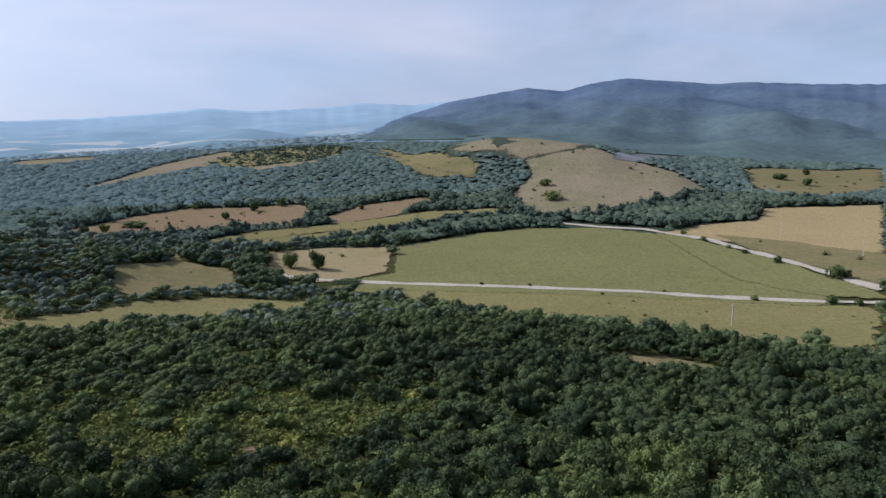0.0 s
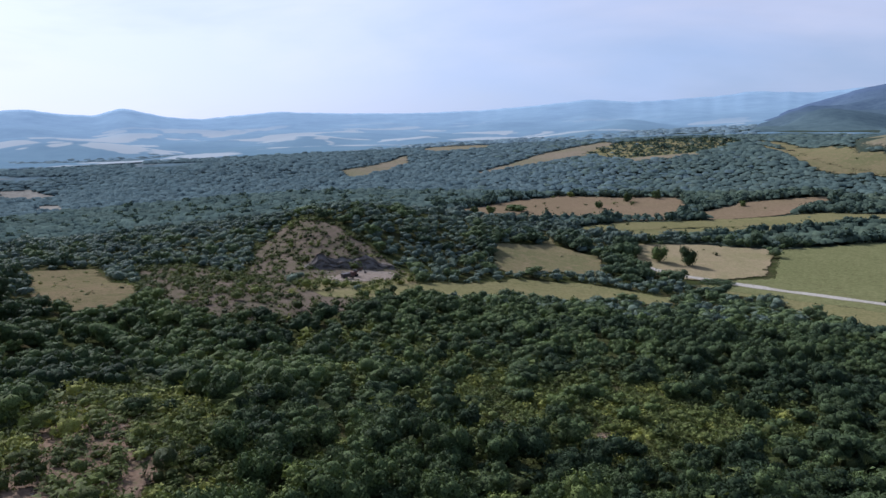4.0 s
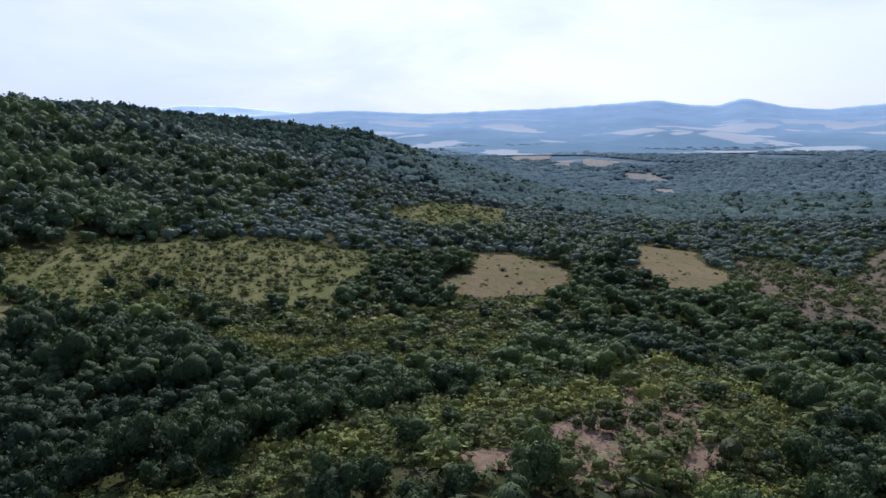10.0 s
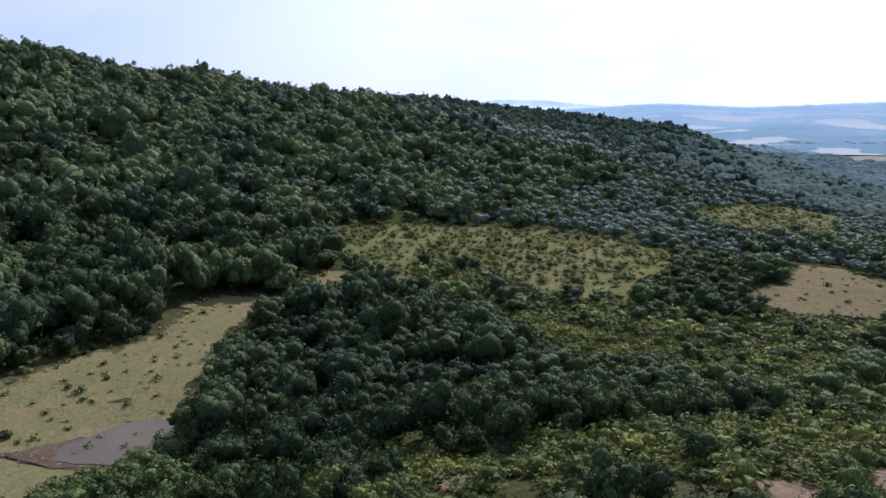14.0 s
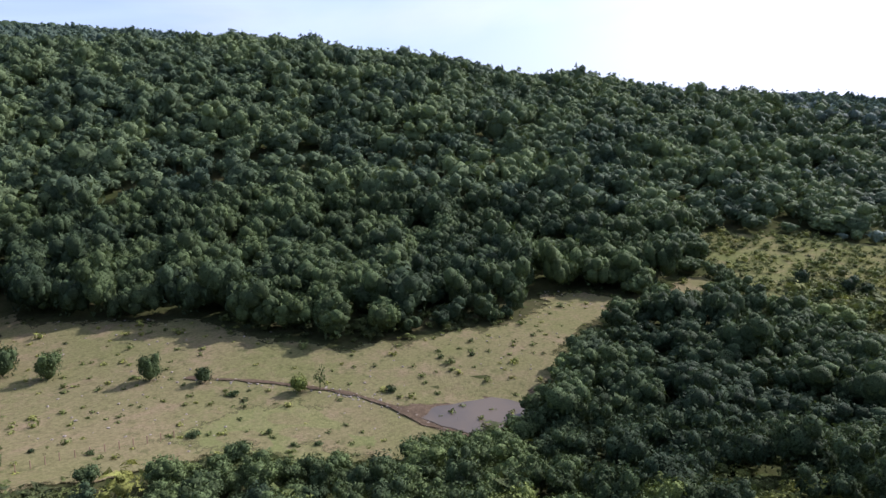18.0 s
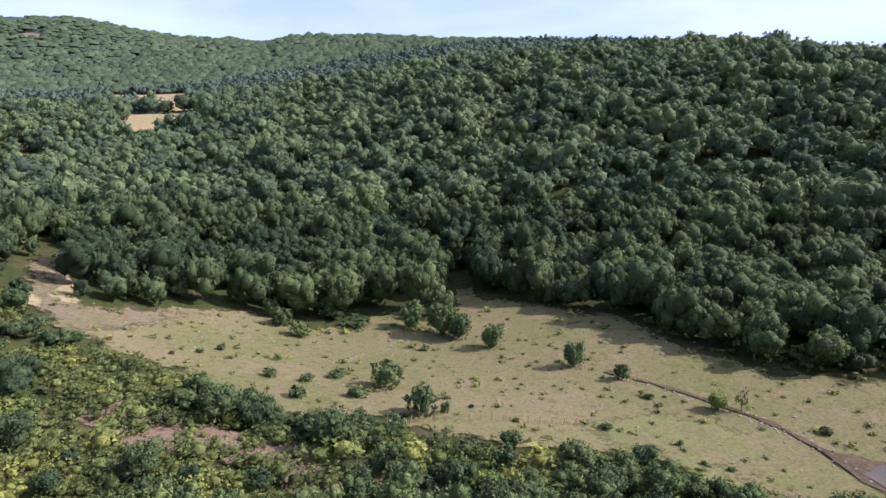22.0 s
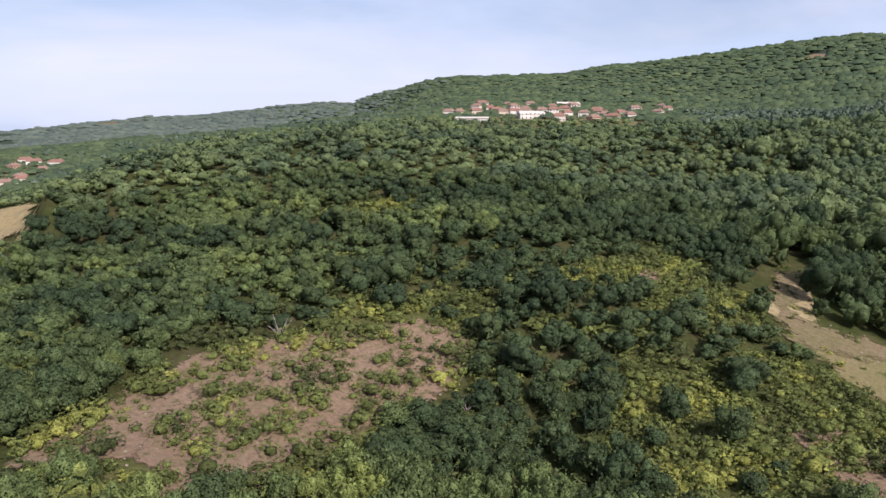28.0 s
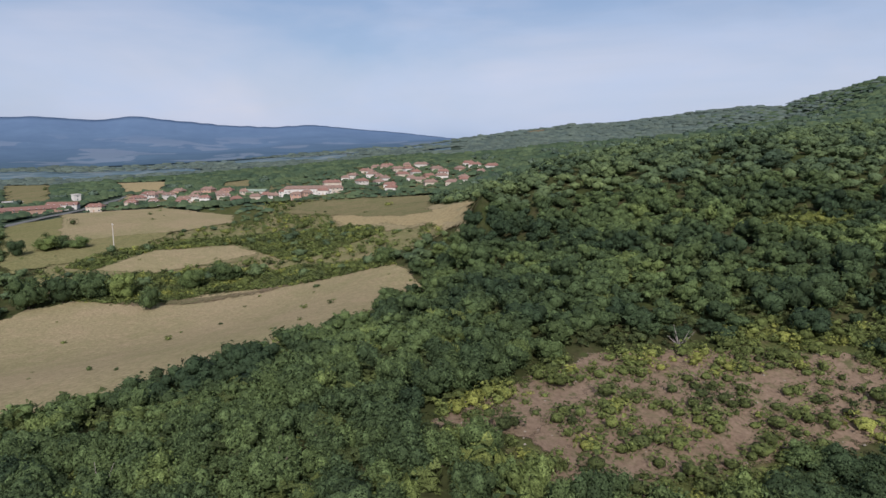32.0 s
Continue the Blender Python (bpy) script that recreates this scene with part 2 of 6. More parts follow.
def leaf_material(name, dark, light, yellow, solo=0.0, bits=3.6):
    """Foliage whose tone varies tree by tree and leaf by leaf; bits: how many leaf clusters go to a metre."""
    m = Mat(name, 0.7 if bits > 1.5 else 1.0, 0.05 if bits > 1.5 else 0.0)
    at = m.node("ShaderNodeAttribute")
    at.attribute_name = "tint"
    info = m.node("ShaderNodeObjectInfo")
    tone = m.node("ShaderNodeMath")
    tone.operation = "MULTIPLY_ADD"
    m.put(info.outputs["Random"], tone.inputs[0])
    tone.inputs[1].default_value = solo
    m.put(at.outputs["Fac"], tone.inputs[2])
    tone = tone.outputs[0]
    col = m.mix(m.span(tone, 0.0, 0.75), dark, light)
    col = m.mix(m.span(tone, 0.8, 1.0), col, yellow)
    leaf = m.node("ShaderNodeNewGeometry").outputs["Random Per Island"]
    col = m.mix(0.7 if bits > 3 else 0.4, col, m.mix(leaf, (0.45, 0.45, 0.45), (1.35, 1.35, 1.3)), "MULTIPLY")
    fine = m.noise(bits * 1.5, 3, 0.7)
    col = m.mix(0.8 if bits > 3 else 0.42 if bits > 1.6 else 0.25, col, m.mix(m.span(fine, 0.32, 0.68), (0.22, 0.22, 0.25), (2.05, 2.05, 1.80)), "MULTIPLY")
    through_leaf = m.node("ShaderNodeBsdfTranslucent")
    m.put(m.mix(1.0, col, (1.5, 1.5, 0.7), "MULTIPLY"), through_leaf.inputs["Color"])
    both = m.node("ShaderNodeMixShader", Fac=0.09)
    m.put(m.b.outputs[0], both.inputs[1])
    m.put(through_leaf.outputs[0], both.inputs[2])
    if bits < 1.6:
        m.put(both.outputs[0], m.t.nodes["Material Output"].inputs["Surface"])
        return m.done(col)
    gaps = m.node("ShaderNodeMixShader")
    m.put(m.span(m.noise(bits, 2, 0.6), 0.41, 0.44), gaps.inputs["Fac"])
    m.put(m.node("ShaderNodeBsdfTransparent").outputs[0], gaps.inputs[1])
    m.put(both.outputs[0], gaps.inputs[2])
    m.put(gaps.outputs[0], m.t.nodes["Material Output"].inputs["Surface"])
    return m.done(col)


OAK = ((0.031, 0.048, 0.027), (0.085, 0.116, 0.047), (0.175, 0.20, 0.055))
# OAK made paler for the haze in front of the farther trees
WIDELEAF = leaf_material("oak_leaves_beyond", (0.049, 0.073, 0.045), (0.112, 0.149, 0.067), (0.166, 0.198, 0.071), 0.0, 2.0)
LEAF = leaf_material("oak_leaves", *OAK)
SOLO = leaf_material("single_oak_leaves", *OAK, 0.8)
SHRUBLEAF = leaf_material("shrub_leaves", (0.046, 0.058, 0.026), (0.108, 0.130, 0.044), (0.185, 0.195, 0.055), 0.0, 5.0)
# leaves from here to RIDGELEAF have distance haze mixed into their green
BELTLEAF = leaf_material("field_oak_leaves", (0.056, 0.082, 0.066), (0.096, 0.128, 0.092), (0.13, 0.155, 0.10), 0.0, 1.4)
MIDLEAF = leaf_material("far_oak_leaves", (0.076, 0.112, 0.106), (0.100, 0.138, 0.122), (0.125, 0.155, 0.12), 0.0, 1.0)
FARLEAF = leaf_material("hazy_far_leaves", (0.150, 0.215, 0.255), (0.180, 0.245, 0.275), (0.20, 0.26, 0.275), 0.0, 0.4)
WIDEHAZELEAF = leaf_material("valley_oak_leaves", (0.082, 0.114, 0.100), (0.128, 0.166, 0.124), (0.16, 0.19, 0.125), 0.0, 1.9)
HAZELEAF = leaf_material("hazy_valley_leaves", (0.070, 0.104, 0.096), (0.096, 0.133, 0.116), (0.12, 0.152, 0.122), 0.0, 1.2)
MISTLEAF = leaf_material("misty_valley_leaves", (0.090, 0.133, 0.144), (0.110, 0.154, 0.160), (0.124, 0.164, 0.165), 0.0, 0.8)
# southern slopes: only a little haze in the green
THINHAZELEAF = leaf_material("sunny_slope_leaves", (0.048, 0.074, 0.048), (0.084, 0.114, 0.060), (0.12, 0.145, 0.07), 0.0, 0.9)
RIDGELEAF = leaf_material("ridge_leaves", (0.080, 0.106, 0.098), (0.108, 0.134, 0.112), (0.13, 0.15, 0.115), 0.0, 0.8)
BARK = Mat("bark", 0.9, 0.1).done((0.10, 0.08, 0.06))

# ---- relief ----
RISES = []


def rise(x, y, spread, h):
    """One swell of the land, h metres high or deep, falling off over spread metres."""
    RISES.append((x, y, spread, h))


rise(39, 75, 45, 13.5)
rise(59, 116, 52, -11.5)
rise(-1, 85, 45, -1.1)
rise(-1, 130, 52, -0.5)
rise(-1, 220, 88, 43.9)
rise(-39, 76, 45, 2.1)
rise(-58, 116, 52, 8.7)
rise(53, 208, 86, -16.9)
rise(-86, 213, 92, -51.0)
rise(97, 163, 76, 0.2)
rise(151, 275, 126, -11.2)
rise(-1, 384, 154, -4.8)
rise(83, 483, 196, 16.3)
rise(-138, 342, 148, -24.8)
rise(-40, 571, 229, -6.9)
rise(289, 583, 260, -47.2)
rise(-197, 729, 302, -57.6)
rise(687, 1298, 587, -84.0)
rise(178, 841, 344, 62.4)
rise(-131, 1142, 460, 13.9)
rise(-490, 1150, 500, -19.0)
rise(876, 1798, 800, 64.2)
rise(-133, 1996, 800, 57.4)
rise(-58, 55, 45, -16.9)
rise(-128, 173, 86, 69.8)
rise(-85, 52, 45, 39.5)
rise(-65, 37, 45, -3.0)
rise(-114, 120, 66, -30.2)
rise(-209, 178, 110, -28.8)
rise(-265, 313, 164, 41.9)
rise(-254, 91, 108, 21.0)
rise(-444, 432, 248, 63.1)
rise(-502, 248, 224, -96.6)
rise(-774, 459, 360, -46.1)
rise(-757, 798, 440, 31.9)
rise(-1374, 567, 595, 0.7)
rise(-2424, 1711, 900, -0.8)
rise(-149, -15, 60, 2.6)
rise(-215, 3, 86, 1.4)
rise(-394, 67, 160, -18.7)
rise(-600, -6, 240, 97.3)
rise(-709, 128, 288, 29.1)
rise(-109, -15, 45, -5.1)
rise(-154, 45, 64, 1.1)
rise(-104, 35, 45, -14.1)
rise(-346, -255, 172, 22.7)
rise(-520, -208, 224, -18.2)
rise(-269, -132, 120, -17.1)
rise(-379, -29, 152, -7.4)
rise(-177, -70, 76, -3.1)
rise(-113, -83, 56, 5.9)
rise(-72, 7, 45, 9.7)
rise(-277, -392, 192, 28.5)
rise(-227, -767, 320, 137.1)
rise(-168, -248, 120, -0.2)
rise(-114, -170, 82, -18.6)
rise(-63, -169, 72, 11.9)
rise(-52, -128, 55, 13.3)
rise(-52, -67, 45, -18.1)
rise(-61, -253, 104, -10.5)
rise(278, -1474, 600, 140.4)
rise(-235, -1279, 520, 146.4)
rise(46, -518, 208, -6.4)
rise(-45, -899, 360, -161.5)
rise(-7, -140, 56, -39.9)
rise(38, -166, 68, 24.9)
rise(-11, -91, 45, 19.0)
rise(24, -224, 90, -11.7)
rise(137, -376, 160, -9.1)
rise(32, -79, 45, -1.8)
rise(29, -122, 50, 7.0)
rise(401, -1024, 440, -34.4)
rise(75, -53, 45, 0.3)
rise(86, -91, 50, 3.4)
rise(79, -32, 45, 13.1)
rise(47, -65, 45, -20.6)
rise(120, -141, 74, -3.3)
rise(141, -230, 108, -10.2)
rise(240, -282, 148, 11.1)
rise(333, -499, 240, 57.4)
rise(230, -597, 256, -16.0)
rise(786, -839, 460, 34.9)
rise(274, -145, 124, 64.6)
rise(166, -54, 70, 10.4)
rise(51, -103, 46, 4.0)
rise(199, 18, 80, -7.9)
rise(153, 38, 63, 14.7)
rise(285, -52, 116, -50.6)
rise(459, -103, 188, -36.1)
rise(637, -66, 256, -1.0)
rise(110, 2, 45, -7.6)
rise(83, 20, 45, 11.2)
rise(361, -269, 180, -5.2)
rise(399, 34, 160, 28.4)
rise(546, 126, 224, -3.6)
rise(780, -176, 320, 28.5)
rise(929, -371, 400, -32.1)
rise(1827, -813, 800, -6.9)
rise(1692, -1407, 880, 154.4)
rise(998, -66, 400, 2.0)
rise(1439, 308, 589, -9.2)
rise(2553, 202, 900, -11.9)
rise(87, 50, 45, -13.0)
rise(217, 125, 100, -1.5)
rise(606, 350, 280, 6.1)
rise(96, 115, 60, 18.7)
rise(321, 383, 200, 3.6)
rise(1299, 750, 600, 5.7)
rise(0, 8, 45, 4.1)
rise(-35, -20, 45, 10.1)
rise(35, -20, 45, 6.0)
rise(0, 40, 45, 1.6)

CRESTS = []


def crest(width, fade, line):
    """A ridge line: bearing, distance and height of its crest, that the land rises to."""
    CRESTS.append((width, fade, np.array(line, float)))


crest(110, 6, [(64.4, 858, -2.9), (69.0, 841, 11.8), (73.6, 819, 29.9), (78.0, 787, 49.2), (79.8, 770, 56.6), (81.1, 753, 63.0), (83.2, 726, 71.0), (84.5, 710, 72.2), (87.6, 670, 75.1), (92.6, 622, 78.1), (96.2, 597, 79.8), (100.7, 566, 86.9), (105.1, 541, 89.0), (106.7, 531, 91.8), (111.8, 501, 90.5), (119.8, 472, 100.6), (121.4, 467, 94.8), (126.4, 451, 96.6), (128.7, 454, 107.6), (136.8, 465, 112.0), (139.8, 470, 119.7), (144.7, 494, 125.4), (150.7, 524, 127.1), (156.8, 556, 127.5)])
crest(230, 5, [(161.3, 1250, 202.9), (165.1, 1251, 210.8), (169.8, 1286, 221.2), (174.6, 1322, 219.5), (176.2, 1334, 220.1), (178.1, 1348, 205.0), (180.8, 1369, 212.3), (183.1, 1386, 212.1), (186.4, 1394, 223.4), (191.3, 1375, 241.7), (195.8, 1357, 229.9), (204.5, 1322, 204.9), (208.2, 1307, 199.6), (211.6, 1296, 182.8), (218.2, 1281, 181.3), (220.0, 1277, 181.9), (224.0, 1268, 170.9), (225.8, 1264, 146.5), (227.6, 1260, 125.0)])
crest(55, 5, [(199.0, 418, 83.8), (207.2, 397, 82.4), (215.9, 385, 81.6), (224.9, 383, 85.3), (231.2, 387, 83.6), (238.0, 367, 78.5), (242.2, 336, 73.2), (246.0, 304, 71.1), (248.2, 286, 60.0), (250.1, 269, 67.7), (252.7, 238, 42.0), (255.5, 205, 35.7)])
crest(300, 4, [(228.3, 1150, 99.9), (231.3, 1150, 95.5), (235.3, 1150, 90.9), (239.4, 1150, 86.1), (243.8, 1150, 81.0), (248.2, 1150, 70.4), (252.7, 1150, 61.4)])
crest(560, 1.2, [(228.4, 1720, 150.8), (230.3, 1720, 156.8), (235.3, 1734, 139.9), (239.5, 1758, 122.4), (243.8, 1784, 117.1), (248.2, 1810, 101.4), (252.7, 1884, 83.4), (257.3, 1990, 63.7)])
crest(110, 4, [(-1.1, 827, 10.9), (1.2, 895, 22.5), (3.9, 978, 37.7), (6.5, 1065, 46.1), (10.1, 1055, 41.3), (14.9, 1017, 33.0), (21.2, 958, 21.1), (27.0, 900, 12.5)])
crest(110, 4, [(-20.8, 851, 16.4), (-18.3, 894, 32.9), (-14.9, 951, 45.6), (-12.3, 977, 60.6), (-7.5, 1022, 71.8), (-4.3, 1034, 76.5), (-2.1, 1042, 67.4)])
crest(75, 4, [(28.2, 467, 18.5), (32.7, 460, 26.8), (35.7, 456, 31.9), (37.8, 452, 33.7), (40.7, 447, 31.2), (44.1, 442, 19.4)])
crest(150, 5, [(34.6, 1199, 21.3), (39.0, 1190, 30.1), (45.8, 1177, 34.3), (50.3, 1169, 22.6), (54.8, 1160, 8.0), (60.2, 1150, -16.0)])



BASES = {}


def relief(x, y, ridges=None):
    x, y = np.asarray(x, float), np.asarray(y, float)
    z = np.full(x.shape, 8.0)
    for cx, cy, s, h in RISES:
        z += h * np.exp(-((x - cx) ** 2 + (y - cy) ** 2) / (2 * s * s))
    bearing, r = np.degrees(np.arctan2(-x, y)), np.hypot(x, y)
    for k, (width, fade, line) in enumerate(CRESTS[:ridges]):
        mid = (line[0, 0] + line[-1, 0]) / 2
        a = (bearing - mid + 180) % 360 - 180 + mid
        b = np.linspace(line[0, 0] - fade * 2, line[-1, 0] + fade * 2, 200)
        rb = np.interp(b, line[:, 0], line[:, 1])
        if k not in BASES:
            BASES[k] = relief(-rb * np.sin(np.radians(b)), rb * np.cos(np.radians(b)), k)
        now = BASES[k]
        lack = np.interp(a, line[:, 0], line[:, 2]) - np.interp(a, b, now)
        past = np.maximum(line[0, 0] - a, a - line[-1, 0]).clip(0)
        z += lack * np.exp(-((r - np.interp(a, line[:, 0], line[:, 1])) / width) ** 2 - (past / fade) ** 2)
    return z


# the ground is laid out in rings, finer towards the middle
RINGS = np.concatenate([[0.0], 6.0 * 1.034 ** np.arange(0, 202)])
RINGS = RINGS[RINGS < 4880]
SPOKES = 420
AZ = np.linspace(0, 2 * np.pi, SPOKES, endpoint=False)
GX, GY = -np.outer(RINGS, np.sin(AZ)), np.outer(RINGS, np.cos(AZ))
GZ = relief(GX, GY)
POND, POND_Z = np.array([(-88.0, -83.4), (-94.8, -78.6), (-104.1, -73.8), (-108.2, -68.7), (-109.6, -60.8), (-106.8, -61.7), (-98.9, -63.5), (-92.1, -65.4), (-88.2, -67.3), (-87.5, -72.7), (-87.5, -77.8)]), 32.6
within = np.hypot(GX, GY) < 200
bank = np.clip(1.6 - np.abs(((GX - POND[:, 0].mean()) / (np.ptp(POND[:, 0]) * 0.5)) ** 2 + ((GY - POND[:, 1].mean()) / (np.ptp(POND[:, 1]) * 0.5)) ** 2), 0, 1)
bank = bank * within
GZ = GZ * (1 - bank) + (POND_Z - 0.9) * bank



def ground_z(x, y):
    """Height of the ground sheet itself at x, y."""
    x, y = np.asarray(x, float), np.asarray(y, float)
    r = np.hypot(x, y)
    a = (np.arctan2(-x, y) % (2 * np.pi)) / (2 * np.pi) * SPOKES
    i = np.clip(np.searchsorted(RINGS, r) - 1, 0, len(RINGS) - 2)
    f = np.clip((r - RINGS[i]) / (RINGS[i + 1] - RINGS[i]), 0, 1)
    j = np.floor(a).astype(int) % SPOKES
    k, g = (j + 1) % SPOKES, a - np.floor(a)
    return (GZ[i, j] * (1 - g) + GZ[i, k] * g) * (1 - f) + (GZ[i + 1, j] * (1 - g) + GZ[i + 1, k] * g) * f


def mesh_object(name, verts, faces, material, tint=None, smooth=False, parent=None):
    """One mesh from arrays of vertices and of equal-sided faces."""
    me = bpy.data.meshes.new(name)
    verts, faces = np.asarray(verts, np.float32), np.asarray(faces, np.int32)
    n = faces.shape[1]
    me.vertices.add(len(verts))
    me.vertices.foreach_set("co", verts.ravel())
    me.loops.add(faces.size)
    me.loops.foreach_set("vertex_index", faces.ravel())
    me.polygons.add(len(faces))
    me.polygons.foreach_set("loop_start", np.arange(0, faces.size, n, dtype=np.int32))
    me.polygons.foreach_set("use_smooth", np.full(len(faces), smooth))
    if tint is not None:
        me.attributes.new("tint", "FLOAT", "POINT").data.foreach_set("value", np.asarray(tint, np.float32))
    me.update(calc_edges=True)
    me.materials.append(material)
    ob = new(name, me)
    ob.parent = parent
    return ob


n_r = len(RINGS)
ids = np.arange(n_r * SPOKES).reshape(n_r, SPOKES)
quads = np.stack([ids[:-1], np.roll(ids, -1, 1)[:-1], np.roll(ids, -1, 1)[1:], ids[1:]], -1).reshape(-1, 4)
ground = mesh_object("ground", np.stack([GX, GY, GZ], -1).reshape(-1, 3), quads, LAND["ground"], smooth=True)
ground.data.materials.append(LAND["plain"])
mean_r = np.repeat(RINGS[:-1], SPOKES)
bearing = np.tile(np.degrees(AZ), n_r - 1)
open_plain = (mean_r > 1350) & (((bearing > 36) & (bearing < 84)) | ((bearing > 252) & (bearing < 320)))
# beyond 500 m the floor carries the haze tint, bluer in the valley sector
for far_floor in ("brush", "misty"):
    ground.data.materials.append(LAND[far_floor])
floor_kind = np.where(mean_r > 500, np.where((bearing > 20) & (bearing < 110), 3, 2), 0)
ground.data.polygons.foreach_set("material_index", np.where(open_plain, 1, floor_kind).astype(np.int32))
tagged(ground, "dry leaf-strewn hill ground between oak scrub", "ground", kind="structure")

# ---- open land ----
PATCHES = []
PATCH_LABEL = {
    "green": "wide olive-green hay field with faint mowing lines", "tan": "dry yellowish grass field with worn patches",
    "wheat": "pale golden stubble field after harvest", "pink": "reddish dry fallow on a gentle rise",
    "brown": "brown stubble field dotted with trees", "pale": "pale green mown meadow below the wood",
    "fallow": "rough fallow grassland with dry tufts", "soil": "bare reddish stony soil with low shrubs", "heath": "grey-brown stony heath with dark low shrubs, haze and backlight painted into its soil", "dry": "brown dry grass with dark tufts",
    "scrub": "scrubby hill meadow thick with bushes", "grass": "grazed meadow with dry grass and low bushes",
    "rough": "rough dry pasture with low bushes", "lush": "greener damp grass beside the ditch", "worn": "trampled earthy part of the meadow",
    "dust": "pale dusty quarry floor",
    "mud": "wet brown mud bank round the pond", "rock": "grey quarry floor",
    "bush": "rough ground under a bushy thicket",
    "village": "dusty village ground between houses and gardens", "far": "distant pale stubble field on the plain, haze greyed into its colour",
    "water": "still grey water of a far reservoir"}


def inside(poly, x, y):
    p = np.asarray(poly, float)
    hit = np.zeros(x.shape, bool)
    for (x1, y1), (x2, y2) in zip(p, np.roll(p, -1, 0)):
        if y1 != y2:
            hit ^= ((y1 > y) != (y2 > y)) & (x < (x2 - x1) * (y - y1) / (y2 - y1) + x1)
    return hit


def drape(name, outline, material, lift, step, soft=True, fade=2.6):
    """A sheet cut to the outline, gridded, and laid on the ground."""
    bm = bmesh.new()
    pts = []
    n = len(outline)
    for i in range(n):
        p, q = Vector(outline[i]), Vector(outline[(i + 1) % n])
        k = max(1, int((q - p).length / step))
        side = Vector((q.y - p.y, p.x - q.x)).normalized() if (q - p).length > 0.01 else Vector((0, 0))
        for j in range(k):
            c = p.lerp(q, j / k)
            w = noise.noise(Vector((c.x / step / 2.5, c.y / step / 2.5, 3.0))) * step * 0.5
            pts.append(c + side * w)
    bm.faces.new([bm.verts.new((p.x, p.y, 0)) for p in pts])
    for axis in (0, 1):
        lo, hi = min(p[axis] for p in pts), max(p[axis] for p in pts)
        normal = (1, 0, 0) if axis == 0 else (0, 1, 0)
        cuts = int((hi - lo) / step)
        for c in range(1, cuts + 1):
            v = lo + (hi - lo) * c / (cuts + 1)
            bmesh.ops.bisect_plane(bm, geom=bm.verts[:] + bm.edges[:] + bm.faces[:], dist=1e-4,
                                   plane_co=(v, 0, 0) if axis == 0 else (0, v, 0), plane_no=normal)
    bmesh.ops.triangulate(bm, faces=bm.faces[:])
    zs = ground_z([v.co.x for v in bm.verts], [v.co.y for v in bm.verts])
    for v, z in zip(bm.verts, zs):
        v.co.z = z + lift
    bmesh.ops.recalc_face_normals(bm, faces=bm.faces[:])
    if sum(f.normal.z for f in bm.faces) < 0:
        bmesh.ops.reverse_faces(bm, faces=bm.faces[:])
    rim = np.ones(len(bm.verts))
    if soft:
        v = np.array([(q.co.x, q.co.y) for q in bm.verts])
        edge = np.full(len(v), 1e9)
        o = np.array([tuple(q) for q in pts])
        for p, q in zip(o, np.roll(o, -1, 0)):
            d = q - p
            f = np.clip(((v - p) @ d) / max(d @ d, 1e-9), 0, 1)
            edge = np.minimum(edge, np.hypot(*(v - p - f[:, None] * d).T))
        rim = np.clip(edge / max(1.0, min(1.6 * step, fade) if fade < 3 else fade), 0, 1)
    me = bpy.data.meshes.new(name)
    bm.to_mesh(me)
    bm.free()
    me.attributes.new("rim", "FLOAT", "POINT").data.foreach_set("value", rim)
    me.polygons.foreach_set("use_smooth", [True] * len(me.polygons))
    me.materials.append(material)
    return new(name, me)


def patch(name, kind, outline):
    p = np.array(outline)
    far = float(np.hypot(p[:, 0], p[:, 1]).mean())
    size = float(np.ptp(p, axis=0).max())
    lift = {"bush": 0.05, "soil": 0.30, "mud": 0.34, "lush": 0.22, "worn": 0.27, "gravel": 0.3, "dust": 0.3, "village": 0.05, "rough": 0.03}.get(kind, 0.16) + (0.003 * len(PATCHES) if far > 300 else 0)
    ob = drape(name, outline, LAND[kind], lift + far * 0.0007, max(size / 28, 1.2), fade={"worn": 9.0, "lush": 9.0, "soil": 4.0, "heath": 6.0, "dry": 5.0}.get(kind, 2.6))
    PATCHES.append((kind, p))
    return tagged(ob, PATCH_LABEL[kind], name.split("_")[-1], kind="structure")


patch("rough_land", "rough", [(321, 93), (386, 96), (411, 55), (505, 28), (607, -7), (618, -88), (256, -91), (220, -80), (287, -82), (275, -62), (312, -34), (324, 10), (335, 58), (323, 86)])
patch("thicket", "bush", [(-105, 159), (-83, 154), (-56.4, 135.9), (-45, 144), (-20, 155), (-4, 152), (-1.4, 130.2), (-14.3, 109.6), (-20.4, 101.7), (-29.6, 94.4), (-37.9, 88.9), (-58.1, 84.9)])
patch("thicket", "bush", [(-101, 132), (-89, 145), (-70.9, 124.6), (-60.6, 98.4), (-69.1, 101.2), (-84.7, 110.8)])
patch("thicket", "bush", [(-130, 142), (-126, 170), (-88, 146), (-69.1, 113.6), (-76.0, 103.2), (-103, 118)])
patch("thicket", "bush", [(-66.1, 29.5), (-96.1, 47.5), (-123.5, 74.0), (-103.0, 77.5), (-78.7, 71.3), (-63.3, 61.3), (-53.6, 47.5)])
patch("thicket", "bush", [(-51.9, 100.9), (-40.7, 118.4), (-29.3, 128.5), (-23.8, 107.1), (-39.8, 86.1)])
patch("thicket", "bush", [(-197, 56), (-188, 81), (-163, 78), (-150, 59), (-130.6, 38.5), (-163, 35)])
